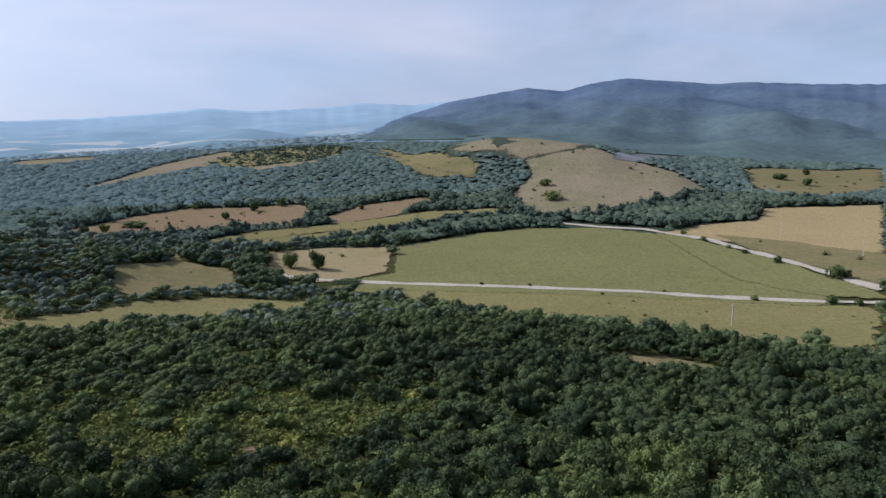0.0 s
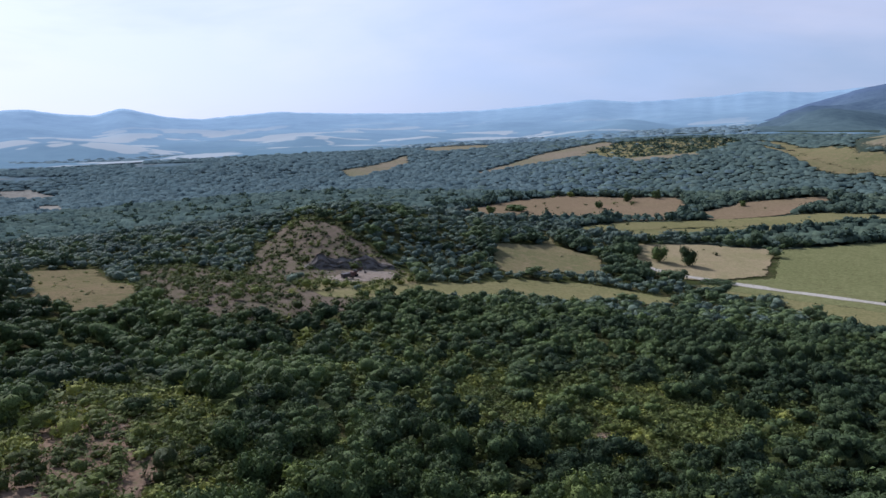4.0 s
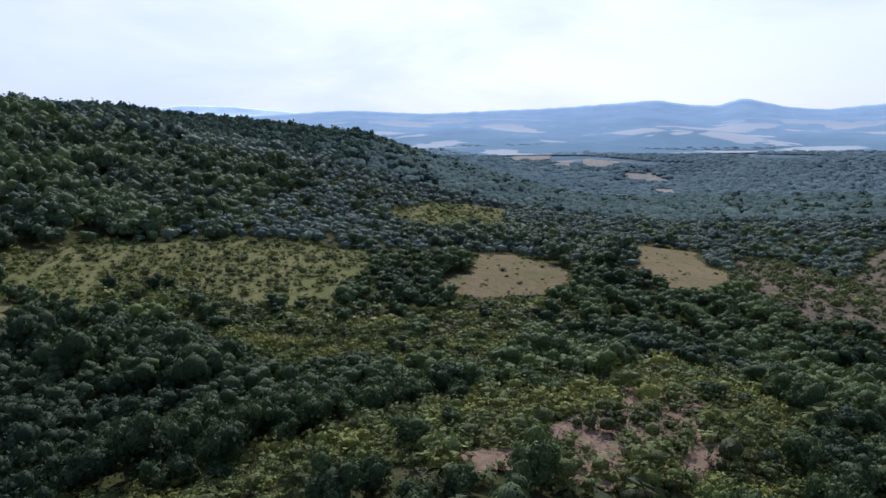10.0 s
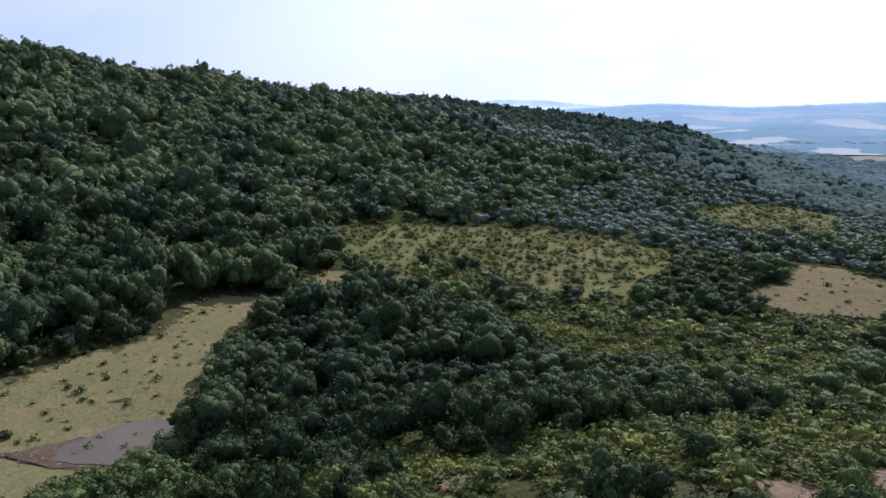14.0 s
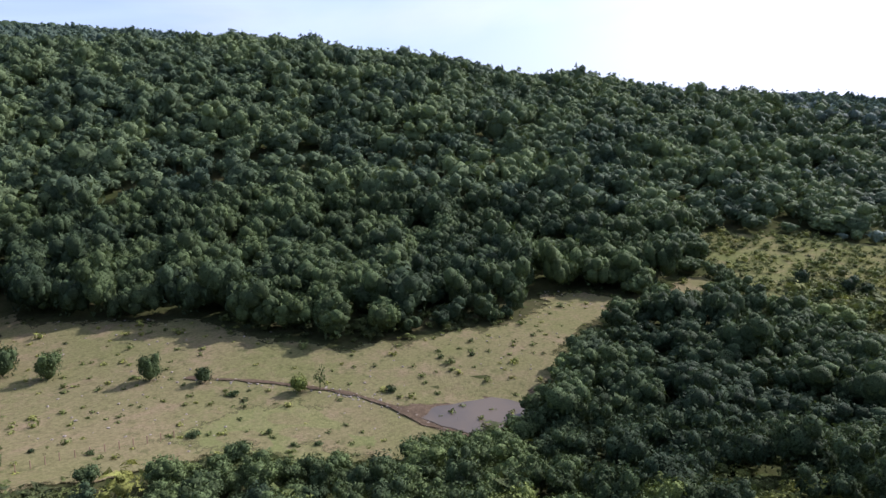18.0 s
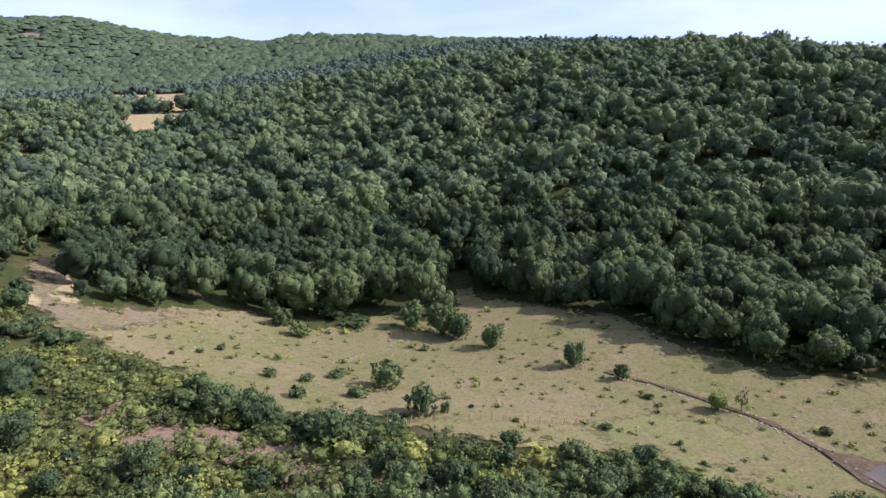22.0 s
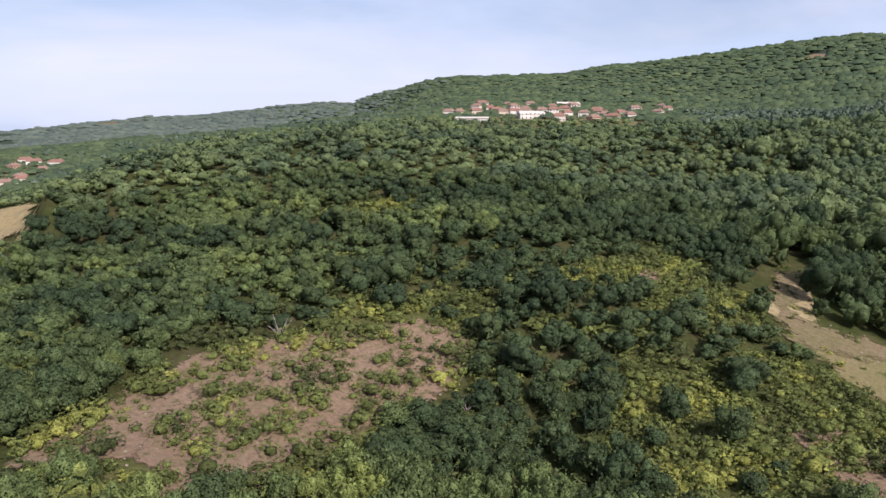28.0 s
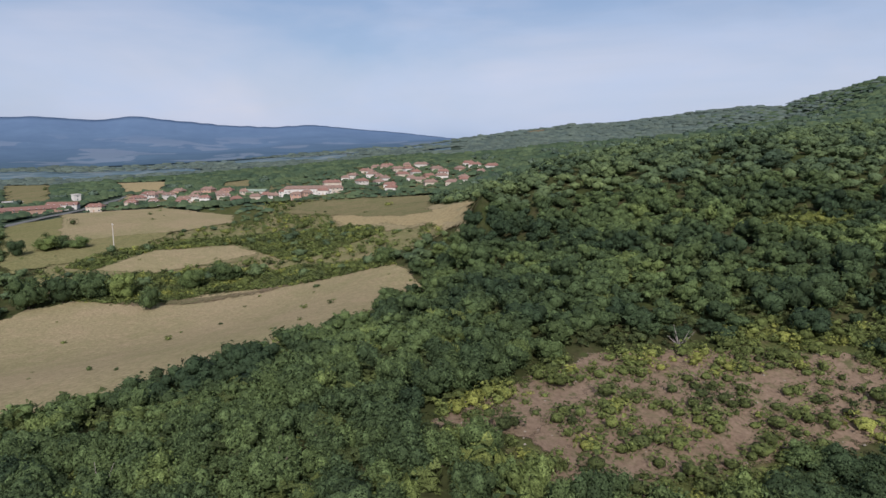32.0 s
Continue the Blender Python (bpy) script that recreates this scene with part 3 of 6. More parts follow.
patch("thicket", "bush", [(-172, -15), (-185, 17), (-169, 29), (-141.2, 13.3), (-148.9, -4.5)])
patch("thicket", "bush", [(-158, 15), (-193, 56), (-166, 59), (-134.9, 55.8), (-117.9, 35.1), (-131.5, 17.9)])
patch("thicket", "bush", [(-97.0, -32.6), (-95.6, 1.4), (-101.4, 50.4), (-85.8, 47.6), (-72.1, 36.8), (-82.0, -27.7)])
patch("thicket", "bush", [(57.3, -114.5), (46.2, -118.7), (30.8, -111.0), (15.3, -114.2), (6.7, -94.3), (6.0, -81.8), (43.0, -82.6)])
patch("thicket", "bush", [(43.2, -132.8), (22.2, -143.1), (8.3, -121.4), (20.1, -115.6), (32.8, -119.2)])
patch("thicket", "bush", [(0.4, -98.1), (-22.1, -100.1), (-37.5, -92.5), (-42.7, -84.8), (-10.9, -81.4)])
patch("thicket", "bush", [(86, -178), (69, -171), (49, -164), (42.0, -143.5), (56.3, -133.8), (68, -139)])
patch("thicket", "bush", [(101.8, -80.6), (104.1, -94.0), (85.8, -113.2), (79.2, -106.3), (80.9, -91.8), (89.7, -80.7)])
patch("thicket", "bush", [(47.4, -105.6), (32.3, -114.5), (20.8, -117.8), (13.6, -105.3), (12.7, -100.1), (35.0, -79.6)])
patch("thicket", "bush", [(166, -133), (166, -160), (145, -159), (140, -127)])
patch("thicket", "bush", [(84, -133), (78, -155), (59, -178), (60, -147), (75.5, -124.9)])
patch("thicket", "bush", [(78.1, -30.8), (91.0, -48.3), (97.3, -67.3), (92.1, -91.6), (82.2, -96.4), (74.1, -82.7), (71.0, -70.3), (61.4, -58.7), (61.2, -42.9), (70.2, -28.5)])
patch("thicket", "bush", [(27, -110), (20, -102), (10, -96), (-2, -88), (-11, -90), (-10, -78), (0, -74), (10, -82), (19, -90), (26, -98)])
patch("bare_slope", "soil", [(-51.9, 104.3), (-46.5, 110.8), (-42.7, 108.2), (-40.4, 104.3), (-46.9, 100.8)])
patch("bare_slope", "soil", [(-35.0, 111.7), (-31.6, 114.9), (-31.0, 109.2), (-32.1, 106.4), (-34.3, 107.6)])
patch("bare_slope", "soil", [(-34.4, 107.8), (-31.7, 114.4), (-30.7, 108.5), (-32.3, 104.0)])
patch("bare_slope", "soil", [(-172, 35), (-170, 47), (-158, 45), (-156, 37), (-165, 34)])
patch("bare_slope", "soil", [(-142.2, 38.9), (-136.2, 47.2), (-127.4, 41.8), (-132.2, 37.3)])
patch("field", "green", [(-67, 392), (15, 368), (98, 351), (197, 324), (198, 403), (195, 508), (164, 561), (129, 586), (68, 592), (20, 573), (-37, 522), (-35, 434), (-62, 402)])
patch("field", "tan", [(-124, 483), (-86, 512), (-38, 520), (-36, 434), (-63, 405), (-94, 399), (-110, 425)])
patch("meadow", "pale", [(-75, 402), (16, 382), (146, 348), (205, 321), (149, 231), (135, 254), (109, 264), (72, 282), (39, 279), (3, 315), (-19, 342), (-27, 368), (-72, 386)])
patch("field", "wheat", [(167, 554), (218, 597), (276, 619), (304, 677), (440, 701), (288, 454), (241, 485), (209, 512), (179, 535)])
patch("meadow", "fallow", [(186, 557), (216, 531), (250, 503), (299, 472), (226, 354), (216, 434), (208, 512)])
patch("field", "fallow", [(401, 960), (852, 1368), (488, 780), (379, 734), (339, 779)])
patch("field", "pink", [(103, 922), (200, 950), (271, 861), (293, 772), (204, 700), (132, 646), (85, 644), (80, 689), (72, 785), (107, 869)])
patch("field", "pink", [(0, 1053), (177, 1929), (208, 953), (195, 946), (104, 914), (72, 948), (4, 991)])
patch("field", "fallow", [(-70, 1038), (-12, 996), (49, 938), (39, 892), (-19, 919)])
patch("field", "brown", [(-280, 493), (-305, 681), (-279, 762), (-156, 791), (-130, 715), (-134, 620), (-181, 578), (-213, 509), (-233, 451)])
patch("field", "brown", [(-129, 663), (-89, 762), (-23, 791), (3, 795), (-48, 686), (-96, 640)])
patch("meadow", "pale", [(-168, 485), (-151, 537), (-107, 584), (-45, 644), (2, 704), (24, 685), (-3, 636), (-68, 569), (-120, 516)])
patch("meadow", "fallow", [(-191, 392), (-171, 423), (-185, 468), (-161, 431), (-127, 423), (-115, 381), (-138, 374), (-154, 348), (-169, 350)])
patch("meadow", "pale", [(-158, 309), (-154, 341), (-116, 364), (-72, 359), (-70, 342), (-127, 335), (-144, 287)])
patch("meadow", "pale", [(-179, 274), (-172, 286), (-143, 218)])
patch("meadow", "fallow", [(51, 214), (55, 208), (68, 210), (79, 202), (83, 185), (90, 169), (96, 148), (89, 136), (80, 157), (71, 171), (57, 175), (49, 169), (49, 184)])
patch("field", "pink", [(-480, 929), (-471, 1008), (-467, 1161), (-434, 1421), (-361, 1319), (-369, 1144), (-423, 1030), (-464, 912)])
patch("field", "pink", [(-315, 1084), (-256, 1128), (-196, 1342), (-168, 1329), (-187, 1047), (-256, 989)])
patch("field", "pink", [(-783, 1254), (-843, 1506), (-679, 1401), (-627, 1283), (-686, 1189)])
patch("field", "fallow", [(-169, 1377), (-55, 1079), (4, 958), (10, 890), (-33, 918), (-79, 1042)])
patch("reservoir", "water", [(390, 1443), (555, 1590), (560, 1500), (490, 1402), (390, 1150), (253, 900), (214, 896), (300, 1180)])
patch("field", "dry", [(-351, 194), (-326, 216), (-264, 184), (-226, 169), (-195, 141), (-197, 123), (-212, 118)])
patch("field", "dry", [(-267, 77), (-264, 95), (-228, 103), (-195, 87), (-190, 57), (-201, 45), (-217, 53), (-223, 62)])
patch("meadow", "scrub", [(-440, 86), (-488, 133), (-490, 167), (-452, 153), (-374, 101), (-352, 68)])
patch("bare_slope", "heath", [(-300, 217), (-296, 244), (-246, 235), (-184, 210), (-159, 214), (-138, 199), (-139, 159), (-157, 148), (-174, 143), (-200, 147)])
patch("bare_slope", "heath", [(-307, 340), (-282, 338), (-247, 324), (-226, 319), (-206, 307), (-190, 298), (-201, 241), (-209, 217), (-245, 238), (-292, 291), (-305, 322)])
patch("meadow", "pale", [(-160, 235), (-173, 290), (-154, 260), (-141, 211)])
patch("field", "pink", [(-678, 865), (-735, 1149), (-671, 1058), (-620, 886), (-590, 779)])
patch("bare_slope", "soil", [(-83.3, 43.4), (-94.6, 52.5), (-113.3, 67.8), (-86.3, 61.5), (-75.6, 52.8), (-74.3, 47.4), (-62.1, 38.2), (-65.2, 32.2), (-73.5, 37.3)])
patch("bare_slope", "soil", [(-112, 61), (-118, 71), (-86, 61), (-76, 54), (-70, 57), (-65, 50), (-59, 37), (-64, 27), (-73, 13), (-77, 20), (-73, 36), (-84, 44)])
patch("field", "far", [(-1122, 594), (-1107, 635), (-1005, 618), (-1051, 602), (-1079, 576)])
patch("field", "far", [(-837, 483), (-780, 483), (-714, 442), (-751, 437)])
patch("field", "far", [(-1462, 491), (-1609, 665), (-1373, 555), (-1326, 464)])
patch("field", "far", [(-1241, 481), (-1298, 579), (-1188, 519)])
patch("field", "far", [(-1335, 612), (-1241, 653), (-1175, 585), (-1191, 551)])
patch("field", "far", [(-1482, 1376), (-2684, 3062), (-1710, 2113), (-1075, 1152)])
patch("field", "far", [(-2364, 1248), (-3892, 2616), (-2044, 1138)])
patch("meadow", "scrub", [(-251, -91), (-273, -65), (-290, -10), (-282, 13), (-266, 36), (-223, 29), (-201, 18), (-176, 15), (-157, 2), (-156, -11), (-179, -28), (-192, -46), (-196, -57), (-218, -76)])
patch("meadow", "grass", [(44, -159), (33, -162), (20, -176), (3, -181), (-17, -170), (-37, -184), (-46, -171), (-62, -201), (-64, -180), (-87, -151), (-91, -136), (-99, -114), (-113, -102), (-139, -93), (-162, -102), (-172, -94), (-176, -76), (-213, -76), (-206, -67), (-178, -62), (-168, -71), (-146, -75), (-128.5, -70.6), (-112.2, -65.8), (-95.2, -65.2), (-80.6, -68.9), (-68.7, -70.9), (-64.9, -82.6), (-54.8, -89.8), (-37.5, -94.0), (-38.9, -96.3), (-30.3, -97.1), (-17.5, -103.9), (-5.1, -107.2), (6.2, -118.9), (21.2, -136.1), (35.8, -144.6)])
patch("bare_slope", "rough", [(-231, 256), (-214, 288), (-190, 303), (-166, 270), (-146, 211), (-159, 191), (-181, 203)])
patch("quarry_floor", "dust", [(-209, 249), (-209, 282), (-198, 294), (-188, 289), (-190, 240)])
patch("thicket", "bush", [(-218, -49), (-223, -33), (-190, -5), (-184, 26), (-163, 39), (-153, 26), (-165, 7), (-149.4, -2.6), (-157, -13), (-179, -27), (-187, -42)])
patch("meadow", "scrub", [(-391, 55), (-471, 106), (-488, 162), (-406, 139), (-351, 85), (-366, 60)])
patch("bare_slope", "soil", [(-79.0, -19.5), (-83.8, -9.5), (-75.3, -5.2), (-73.5, 7.5), (-74.6, 15.7), (-74.9, 24.3), (-90.4, 50.0), (-70.4, 39.8), (-73.9, -11.6)])
patch("meadow", "tan", [(46, -159), (51, -188), (44, -212), (40, -209), (42, -188), (36, -166), (42, -156)])
patch("field", "wheat", [(109, -734), (32, -634), (14, -571), (30, -504), (52, -503)])
patch("field", "wheat", [(65, -485), (20, -467), (20, -416), (43, -411), (54, -422)])
patch("field", "wheat", [(-38, -541), (-68, -425), (-67, -416), (-41, -508)])
patch("bare_slope", "soil", [(27.6, -108.6), (20.1, -115.6), (14.8, -109.6), (3.8, -101.9), (-3.6, -94.5), (-14.9, -93.3), (-17.1, -83.5), (-3.8, -81.3), (0.4, -90.9), (6.8, -96.1), (20.9, -104.7)])
patch("bare_slope", "soil", [(69, -146), (70, -158), (69, -168), (66, -157), (60, -158), (66, -148), (66, -140)])
patch("bare_slope", "soil", [(79.2, -33.9), (91.0, -48.3), (95.5, -66.0), (90.9, -79.2), (90.5, -90.0), (87.0, -92.4), (81.5, -94.1), (77.1, -84.6), (74.9, -73.0), (69.1, -61.9), (66.6, -52.0), (64.2, -42.9), (65.3, -38.5), (75.4, -32.1)])
patch("bare_slope", "soil", [(140, -91), (135, -101), (130, -99), (128, -90)])
patch("bare_slope", "soil", [(71, -141), (72, -154), (67, -161), (62, -153), (68, -143)])
patch("bare_slope", "soil", [(318, -1206), (300, -1216), (281, -1210), (274, -1192), (292, -1180), (312, -1184)])
patch("field", "tan", [(164, 62), (284, 98), (319, 85), (330, 57), (316, 10), (306, -33), (286, -54), (254, -65), (240, -61), (216, -61), (221, -49), (162, -28), (158, -12), (145.7, -2.6), (143.9, 5.1), (135.4, 13.0), (139.4, 23.4), (139.9, 33.1), (133.9, 40.7), (128.2, 49.0)])
patch("field", "wheat", [(163, 49), (204, 40), (246, 26), (201, 1), (166, 3), (158, 21), (153, 34), (139.7, 42.4)])
patch("field", "worn", [(326, 54), (313, 10), (302, -33), (287, -50), (295, -18), (303, 21), (311, 48)])
patch("field", "fallow", [(359, 73), (398, 56), (415, 14), (397, -13), (365, -11), (368, 24), (360, 52), (363, 72)])
patch("field", "pale", [(363, 104), (376, 94), (400, 54), (490, 27), (542, 33), (606, 79), (612, 105), (542, 153)])
patch("field", "tan", [(439, -59), (489, -90), (452, -117), (342, -115), (236, -82), (318, -88), (345, -72), (405, -57)])
patch("field", "fallow", [(537, -26), (621, -109), (536, -148), (353, -100), (485, -69)])
patch("field", "fallow", [(374, -26), (430, -47), (394, -59), (367, -49)])
patch("field", "fallow", [(1274, 354), (1208, 267), (755, 166), (692, 168), (736, 206)])
patch("field", "wheat", [(1088, 162), (949, 76), (758, 67), (697, 95)])
patch("field", "fallow", [(815, 10), (832, -23), (722, -14), (691, 12)])
patch("bare_slope", "soil", [(78, -18), (86, -23), (97, -42), (103, -57), (99, -76), (89, -95), (80, -98), (74, -96), (68, -82), (69, -74), (68, -62), (67, -54), (66, -45), (63, -44), (65, -26), (73, -37), (80, -28), (77, -22)])
patch("bare_slope", "soil", [(29, -111), (22, -118), (12, -113), (4, -107), (-3, -101), (-12, -96), (-12, -90), (-2, -88), (5, -93), (12, -98), (22, -102)])
patch("bare_slope", "soil", [(91, -92), (89, -96), (81, -96), (79, -90), (77, -83), (79, -78)])
patch("thicket", "bush", [(328, 73), (354, 78), (363, 46), (360, 8), (325, -36), (293, -56), (267, -60), (284, -40), (318, 8), (310, 34)])
patch("thicket", "bush", [(378, 83), (412, 64), (434, 24), (431, -28), (405, -71), (355, -74), (341, -27), (366, -18), (411, 0), (409, 43), (372, 68)])
patch("thicket", "bush", [(590, 28), (621, -19), (521, -27), (477, -11), (492, 20)])
patch("field", "tan", [(372, 68), (409, 43), (408, 0), (378, -12), (372, 9), (361, 38)])
patch("field", "tan", [(437, 95), (454, 64), (467, 26), (495, -1), (537, -1), (619, 54), (613, 131)])
patch("field", "wheat", [(488, -62), (467, -97), (369, -105), (349, -120), (233, -82), (305, -89), (373, -77), (428, -58)])
patch("field", "fallow", [(572, -34), (619, -80), (551, -157), (469, -137), (526, -109), (518, -66)])
patch("field", "wheat", [(134, -817), (49, -739), (42, -548), (69, -548), (110, -640)])
patch("field", "wheat", [(76, -502), (26, -491), (20, -404), (60, -404)])
patch("meadow", "worn", [(55, -187), (51, -210), (44, -210), (43, -182), (37, -166), (19, -175), (4, -180), (17, -163), (29, -147), (38, -145), (45, -156)])
patch("meadow", "lush", [(-47, -105), (-67, -108), (-80, -101), (-84, -82), (-81, -69), (-68, -73), (-55, -90)])
patch("field", "fallow", [(-187, 1437), (-103, 1241), (-52, 1001), (-19, 939), (32, 893), (47, 905), (42, 944), (50, 959), (12, 978), (-38, 1085), (-100, 1331)])
patch("clearing", "worn", [(1485, -663), (1610, -772), (1700, -790), (1760, -760), (1620, -680)])
patch("meadow", "pale", [(-170, 481), (-145, 530), (-107, 581), (-63, 615), (-21, 642), (34, 665), (77, 668), (80, 694), (37, 719), (-26, 699), (-97, 647), (-159, 585), (-177, 523)])
patch("meadow", "rough", [(-396, 1171), (-397, 1372), (-330, 1466), (-217, 1487), (-155, 1353), (-194, 1087), (-245, 1083), (-302, 1068)])
patch("field", "green", [(165, 561), (185, 539), (203, 487), (214, 430), (220, 379), (221, 350), (216, 332), (187, 349), (163, 390)])
patch("meadow", "fallow", [(207, 553), (259, 505), (293, 443), (235, 345), (229, 363), (222, 412), (214, 486)])
patch("meadow", "pale", [(-178, 256), (-177, 293), (-153, 332), (-106, 363), (-72, 356), (-68, 335), (-97, 331), (-132, 286), (-140, 208)])
patch("village_green", "village", [(634, 104), (772, 105), (750, 7), (742, -37), (933, -210), (715, -260), (631, -241), (560, -154), (599, -86), (628, -7), (613, 50)])
patch("village_green", "village", [(360, -409), (454, -532), (534, -713), (501, -816), (368, -864), (232, -568), (212, -430), (252, -347), (292, -337)])



def lane(name, kind, width, line):
    left, right = [], []
    for i, p in enumerate(line):
        a, b = Vector(line[max(i - 1, 0)]), Vector(line[min(i + 1, len(line) - 1)])
        d = (b - a).normalized()
        s = Vector((-d.y, d.x)) * width / 2
        left.append(tuple(Vector(p) + s))
        right.append(tuple(Vector(p) - s))
    out = left + right[::-1]
    far = float(np.hypot(*np.array(out).T).mean())
    verge = [tuple(Vector(p) + (Vector(a) - Vector(p)) * 4) for a, p in zip(left, line)]
    verge += [tuple(Vector(p) + (Vector(a) - Vector(p)) * 4) for a, p in zip(right, line)][::-1]
    PATCHES.append((kind, np.array(verge)))
    tagged(drape(name, out, LAND[kind], 0.36 + far * 0.0008, max(width, 1.5), False),
           {"gravel": "pale gravel farm road between fields", "asphalt": "grey asphalt road into the village", "mud": "muddy ditch across the meadow"}[kind], name, kind="structure")


lane("road", "gravel", 6.5, [(-105, 419), (-77, 410), (-29, 402), (16, 389), (103, 368), (209, 327)])
lane("road", "gravel", 7.5, [(224, 352), (217, 435), (197, 525), (164, 574), (130, 589), (100, 613)])
lane("road", "asphalt", 7.0, [(533, 150), (594, 137), (644, 119), (748, 97)])
lane("ditch", "mud", 1.1, [(-68.6, -122.3), (-77.2, -110.2), (-83.5, -99), (-86, -92.7), (-87.4, -84.4)])
lane("ditch", "mud", 1.6, [(-87.4, -84.4), (-86.5, -76.1), (-88.4, -67.1)])


# ---- buildings ----
def plaster(name, c):
    m = Mat(name, 0.85, 0.2)
    col = m.mix(m.span(m.noise(0.5, 4), 0.35, 0.7), c, tuple(v * 0.8 for v in c))
    col = m.mix(m.span(m.noise(3.0, 4, 0.7), 0.5, 0.75, 0, 0.4), col, (0.35, 0.30, 0.25))
    return m.done(col)


def tiles(name, c):
    m = Mat(name, 0.8, 0.2)
    col = m.mix(m.span(m.noise(0.9, 4), 0.3, 0.7), c, tuple(v * 0.6 for v in c))
    m.bump(m.noise(5.0, 3), 0.5, 0.08)
    return m.done(col)


WALLS = [plaster("white_plaster", (0.58, 0.55, 0.50)), plaster("cream_plaster", (0.46, 0.39, 0.31)), plaster("brick_wall", (0.42, 0.26, 0.19)),
         plaster("grey_plaster", (0.50, 0.46, 0.41))]
ROOFS = [tiles("red_tiles", (0.27, 0.15, 0.115)), tiles("brown_tiles", (0.27, 0.18, 0.14)), tiles("pale_sheet_roof", (0.62, 0.58, 0.52)),
         tiles("green_sheet_roof", (0.30, 0.36, 0.27))]
PANE = Mat("window_glass", 0.1, 0.5).done((0.03, 0.035, 0.04))
WOOD = Mat("painted_wood", 0.6, 0.3).done((0.30, 0.20, 0.13))
WHITE = Mat("white_paint", 0.6, 0.3).done((0.75, 0.74, 0.72))


def box(bm, cx, cy, cz, sx, sy, sz):
    r = bmesh.ops.create_cube(bm, size=1.0)
    for v in r["verts"]:
        v.co = Vector((cx + v.co.x * sx, cy + v.co.y * sy, cz + v.co.z * sz))
    return r["verts"]


def part(name, bm, material, parent, label=""):
    me = bpy.data.meshes.new(name)
    bm.to_mesh(me)
    bm.free()
    me.materials.append(material)
    ob = new(name, me)
    ob.parent = parent
    return tagged(ob, label)


def one_box(name, parent, material, *dims, label=""):
    bm = bmesh.new()
    box(bm, *dims)
    return part(name, bm, material, parent, label)


def gable(bm, w, d, z, rise_, over, hip=0.0):
    """A pitched roof of real thickness; hip: how far the ridge ends are drawn in."""
    a, b = w / 2 + over, d / 2 + over
    k = a - hip
    low = [(-a, -b), (a, -b), (a, b), (-a, b)]
    bot = [bm.verts.new((x, y, z - 0.15)) for x, y in low]
    eave = [bm.verts.new((x, y, z + 0.08)) for x, y in low]
    r1, r2 = bm.verts.new((-k, 0, z + rise_)), bm.verts.new((k, 0, z + rise_))
    bm.faces.new(bot[::-1])
    for i in range(4):
        j = (i + 1) % 4
        bm.faces.new((bot[i], bot[j], eave[j], eave[i]))
    bm.faces.new((eave[0], eave[1], r2, r1))
    bm.faces.new((eave[2], eave[3], r1, r2))
    bm.faces.new((eave[1], eave[2], r2))
    bm.faces.new((eave[3], eave[0], r1))


def house(x, y, turn, w, d, h, roof, wall, label, name="house", category="house", bays=3, rise_=2.3, hip=2.2, chimney=True):
    z = float(min(ground_z([x - w / 2, x + w / 2, x, x], [y, y, y - d / 2, y + d / 2]))) + 0.3
    root = new(name)
    root.matrix_world = pose(x, y, z, 0, 0, turn)
    tagged(root, label, category)
    one_box("wall", root, WALLS[wall], 0, 0, h / 2, w, d, h)
    bm = bmesh.new()
    gable(bm, w, d, h, rise_, 0.5, hip)
    part("roof", bm, ROOFS[roof], root)
    storeys = max(1, round(h / 3))
    step = w / bays
    for side in (-1, 1):
        for s in range(storeys):
            for i in range(bays):
                cx, cz = -w / 2 + step * (i + 0.5), s * 2.9 + 1.6
                if s == 0 and i == bays // 2 and side < 0:
                    one_box("door", root, WOOD, cx, side * d / 2, 1.05, 1.0, 0.12, 2.1)
                    continue
                win = one_box("window", root, WHITE, cx, side * d / 2, cz, min(1.3, step * 0.7), 0.10, 1.4)
                one_box("pane", win, PANE, cx, side * (d / 2 + 0.03), cz, min(1.1, step * 0.6), 0.09, 1.2)
    if chimney:
        one_box("chimney", root, WALLS[2], w * 0.2, d * 0.12, h + rise_, 0.6, 0.6, 1.4)
    rad = max(w, d) * 0.5
    PATCHES.append(("yard", np.array([(x + rad * math.cos(k * math.pi / 4), y + rad * math.sin(k * math.pi / 4)) for k in range(8)])))
    return root


house(652, -68, -92, 49.0, 12, 7.2, 1, 0, "long white two-storey school with rows of windows", name='school_building', category='building', bays=16, rise_=2.6, hip=3.0, chimney=False)
house(675, -90, -86, 16.3, 9.5, 7.5, 0, 1, "tall house with pinkish tiled roof beside the school")
house(681, 82, -61, 12.0, 9.5, 4.6, 0, 1, "two-storey village house with red tiled roof")
house(716, 76, -63, 11.5, 9.5, 4.6, 0, 3, "two-storey village house with red tiled roof")
house(642, 65, -86, 8.2, 7.0, 4.6, 1, 0, "cream plastered cottage with brown tiled roof")
house(630, 42, -79, 9.1, 7.7, 4.6, 0, 1, "two-storey village house with red tiled roof")
house(662, 33, -107, 10.6, 9.0, 4.6, 1, 0, "cream plastered cottage with brown tiled roof")
house(648, 24, -101, 8.3, 7.1, 4.6, 0, 0, "two-storey village house with red tiled roof")
house(662, 9, -86, 11.6, 9.5, 4.6, 1, 1, "cream plastered cottage with brown tiled roof")
house(644, 83, -97, 9.3, 7.9, 4.6, 0, 1, "two-storey village house with red tiled roof")
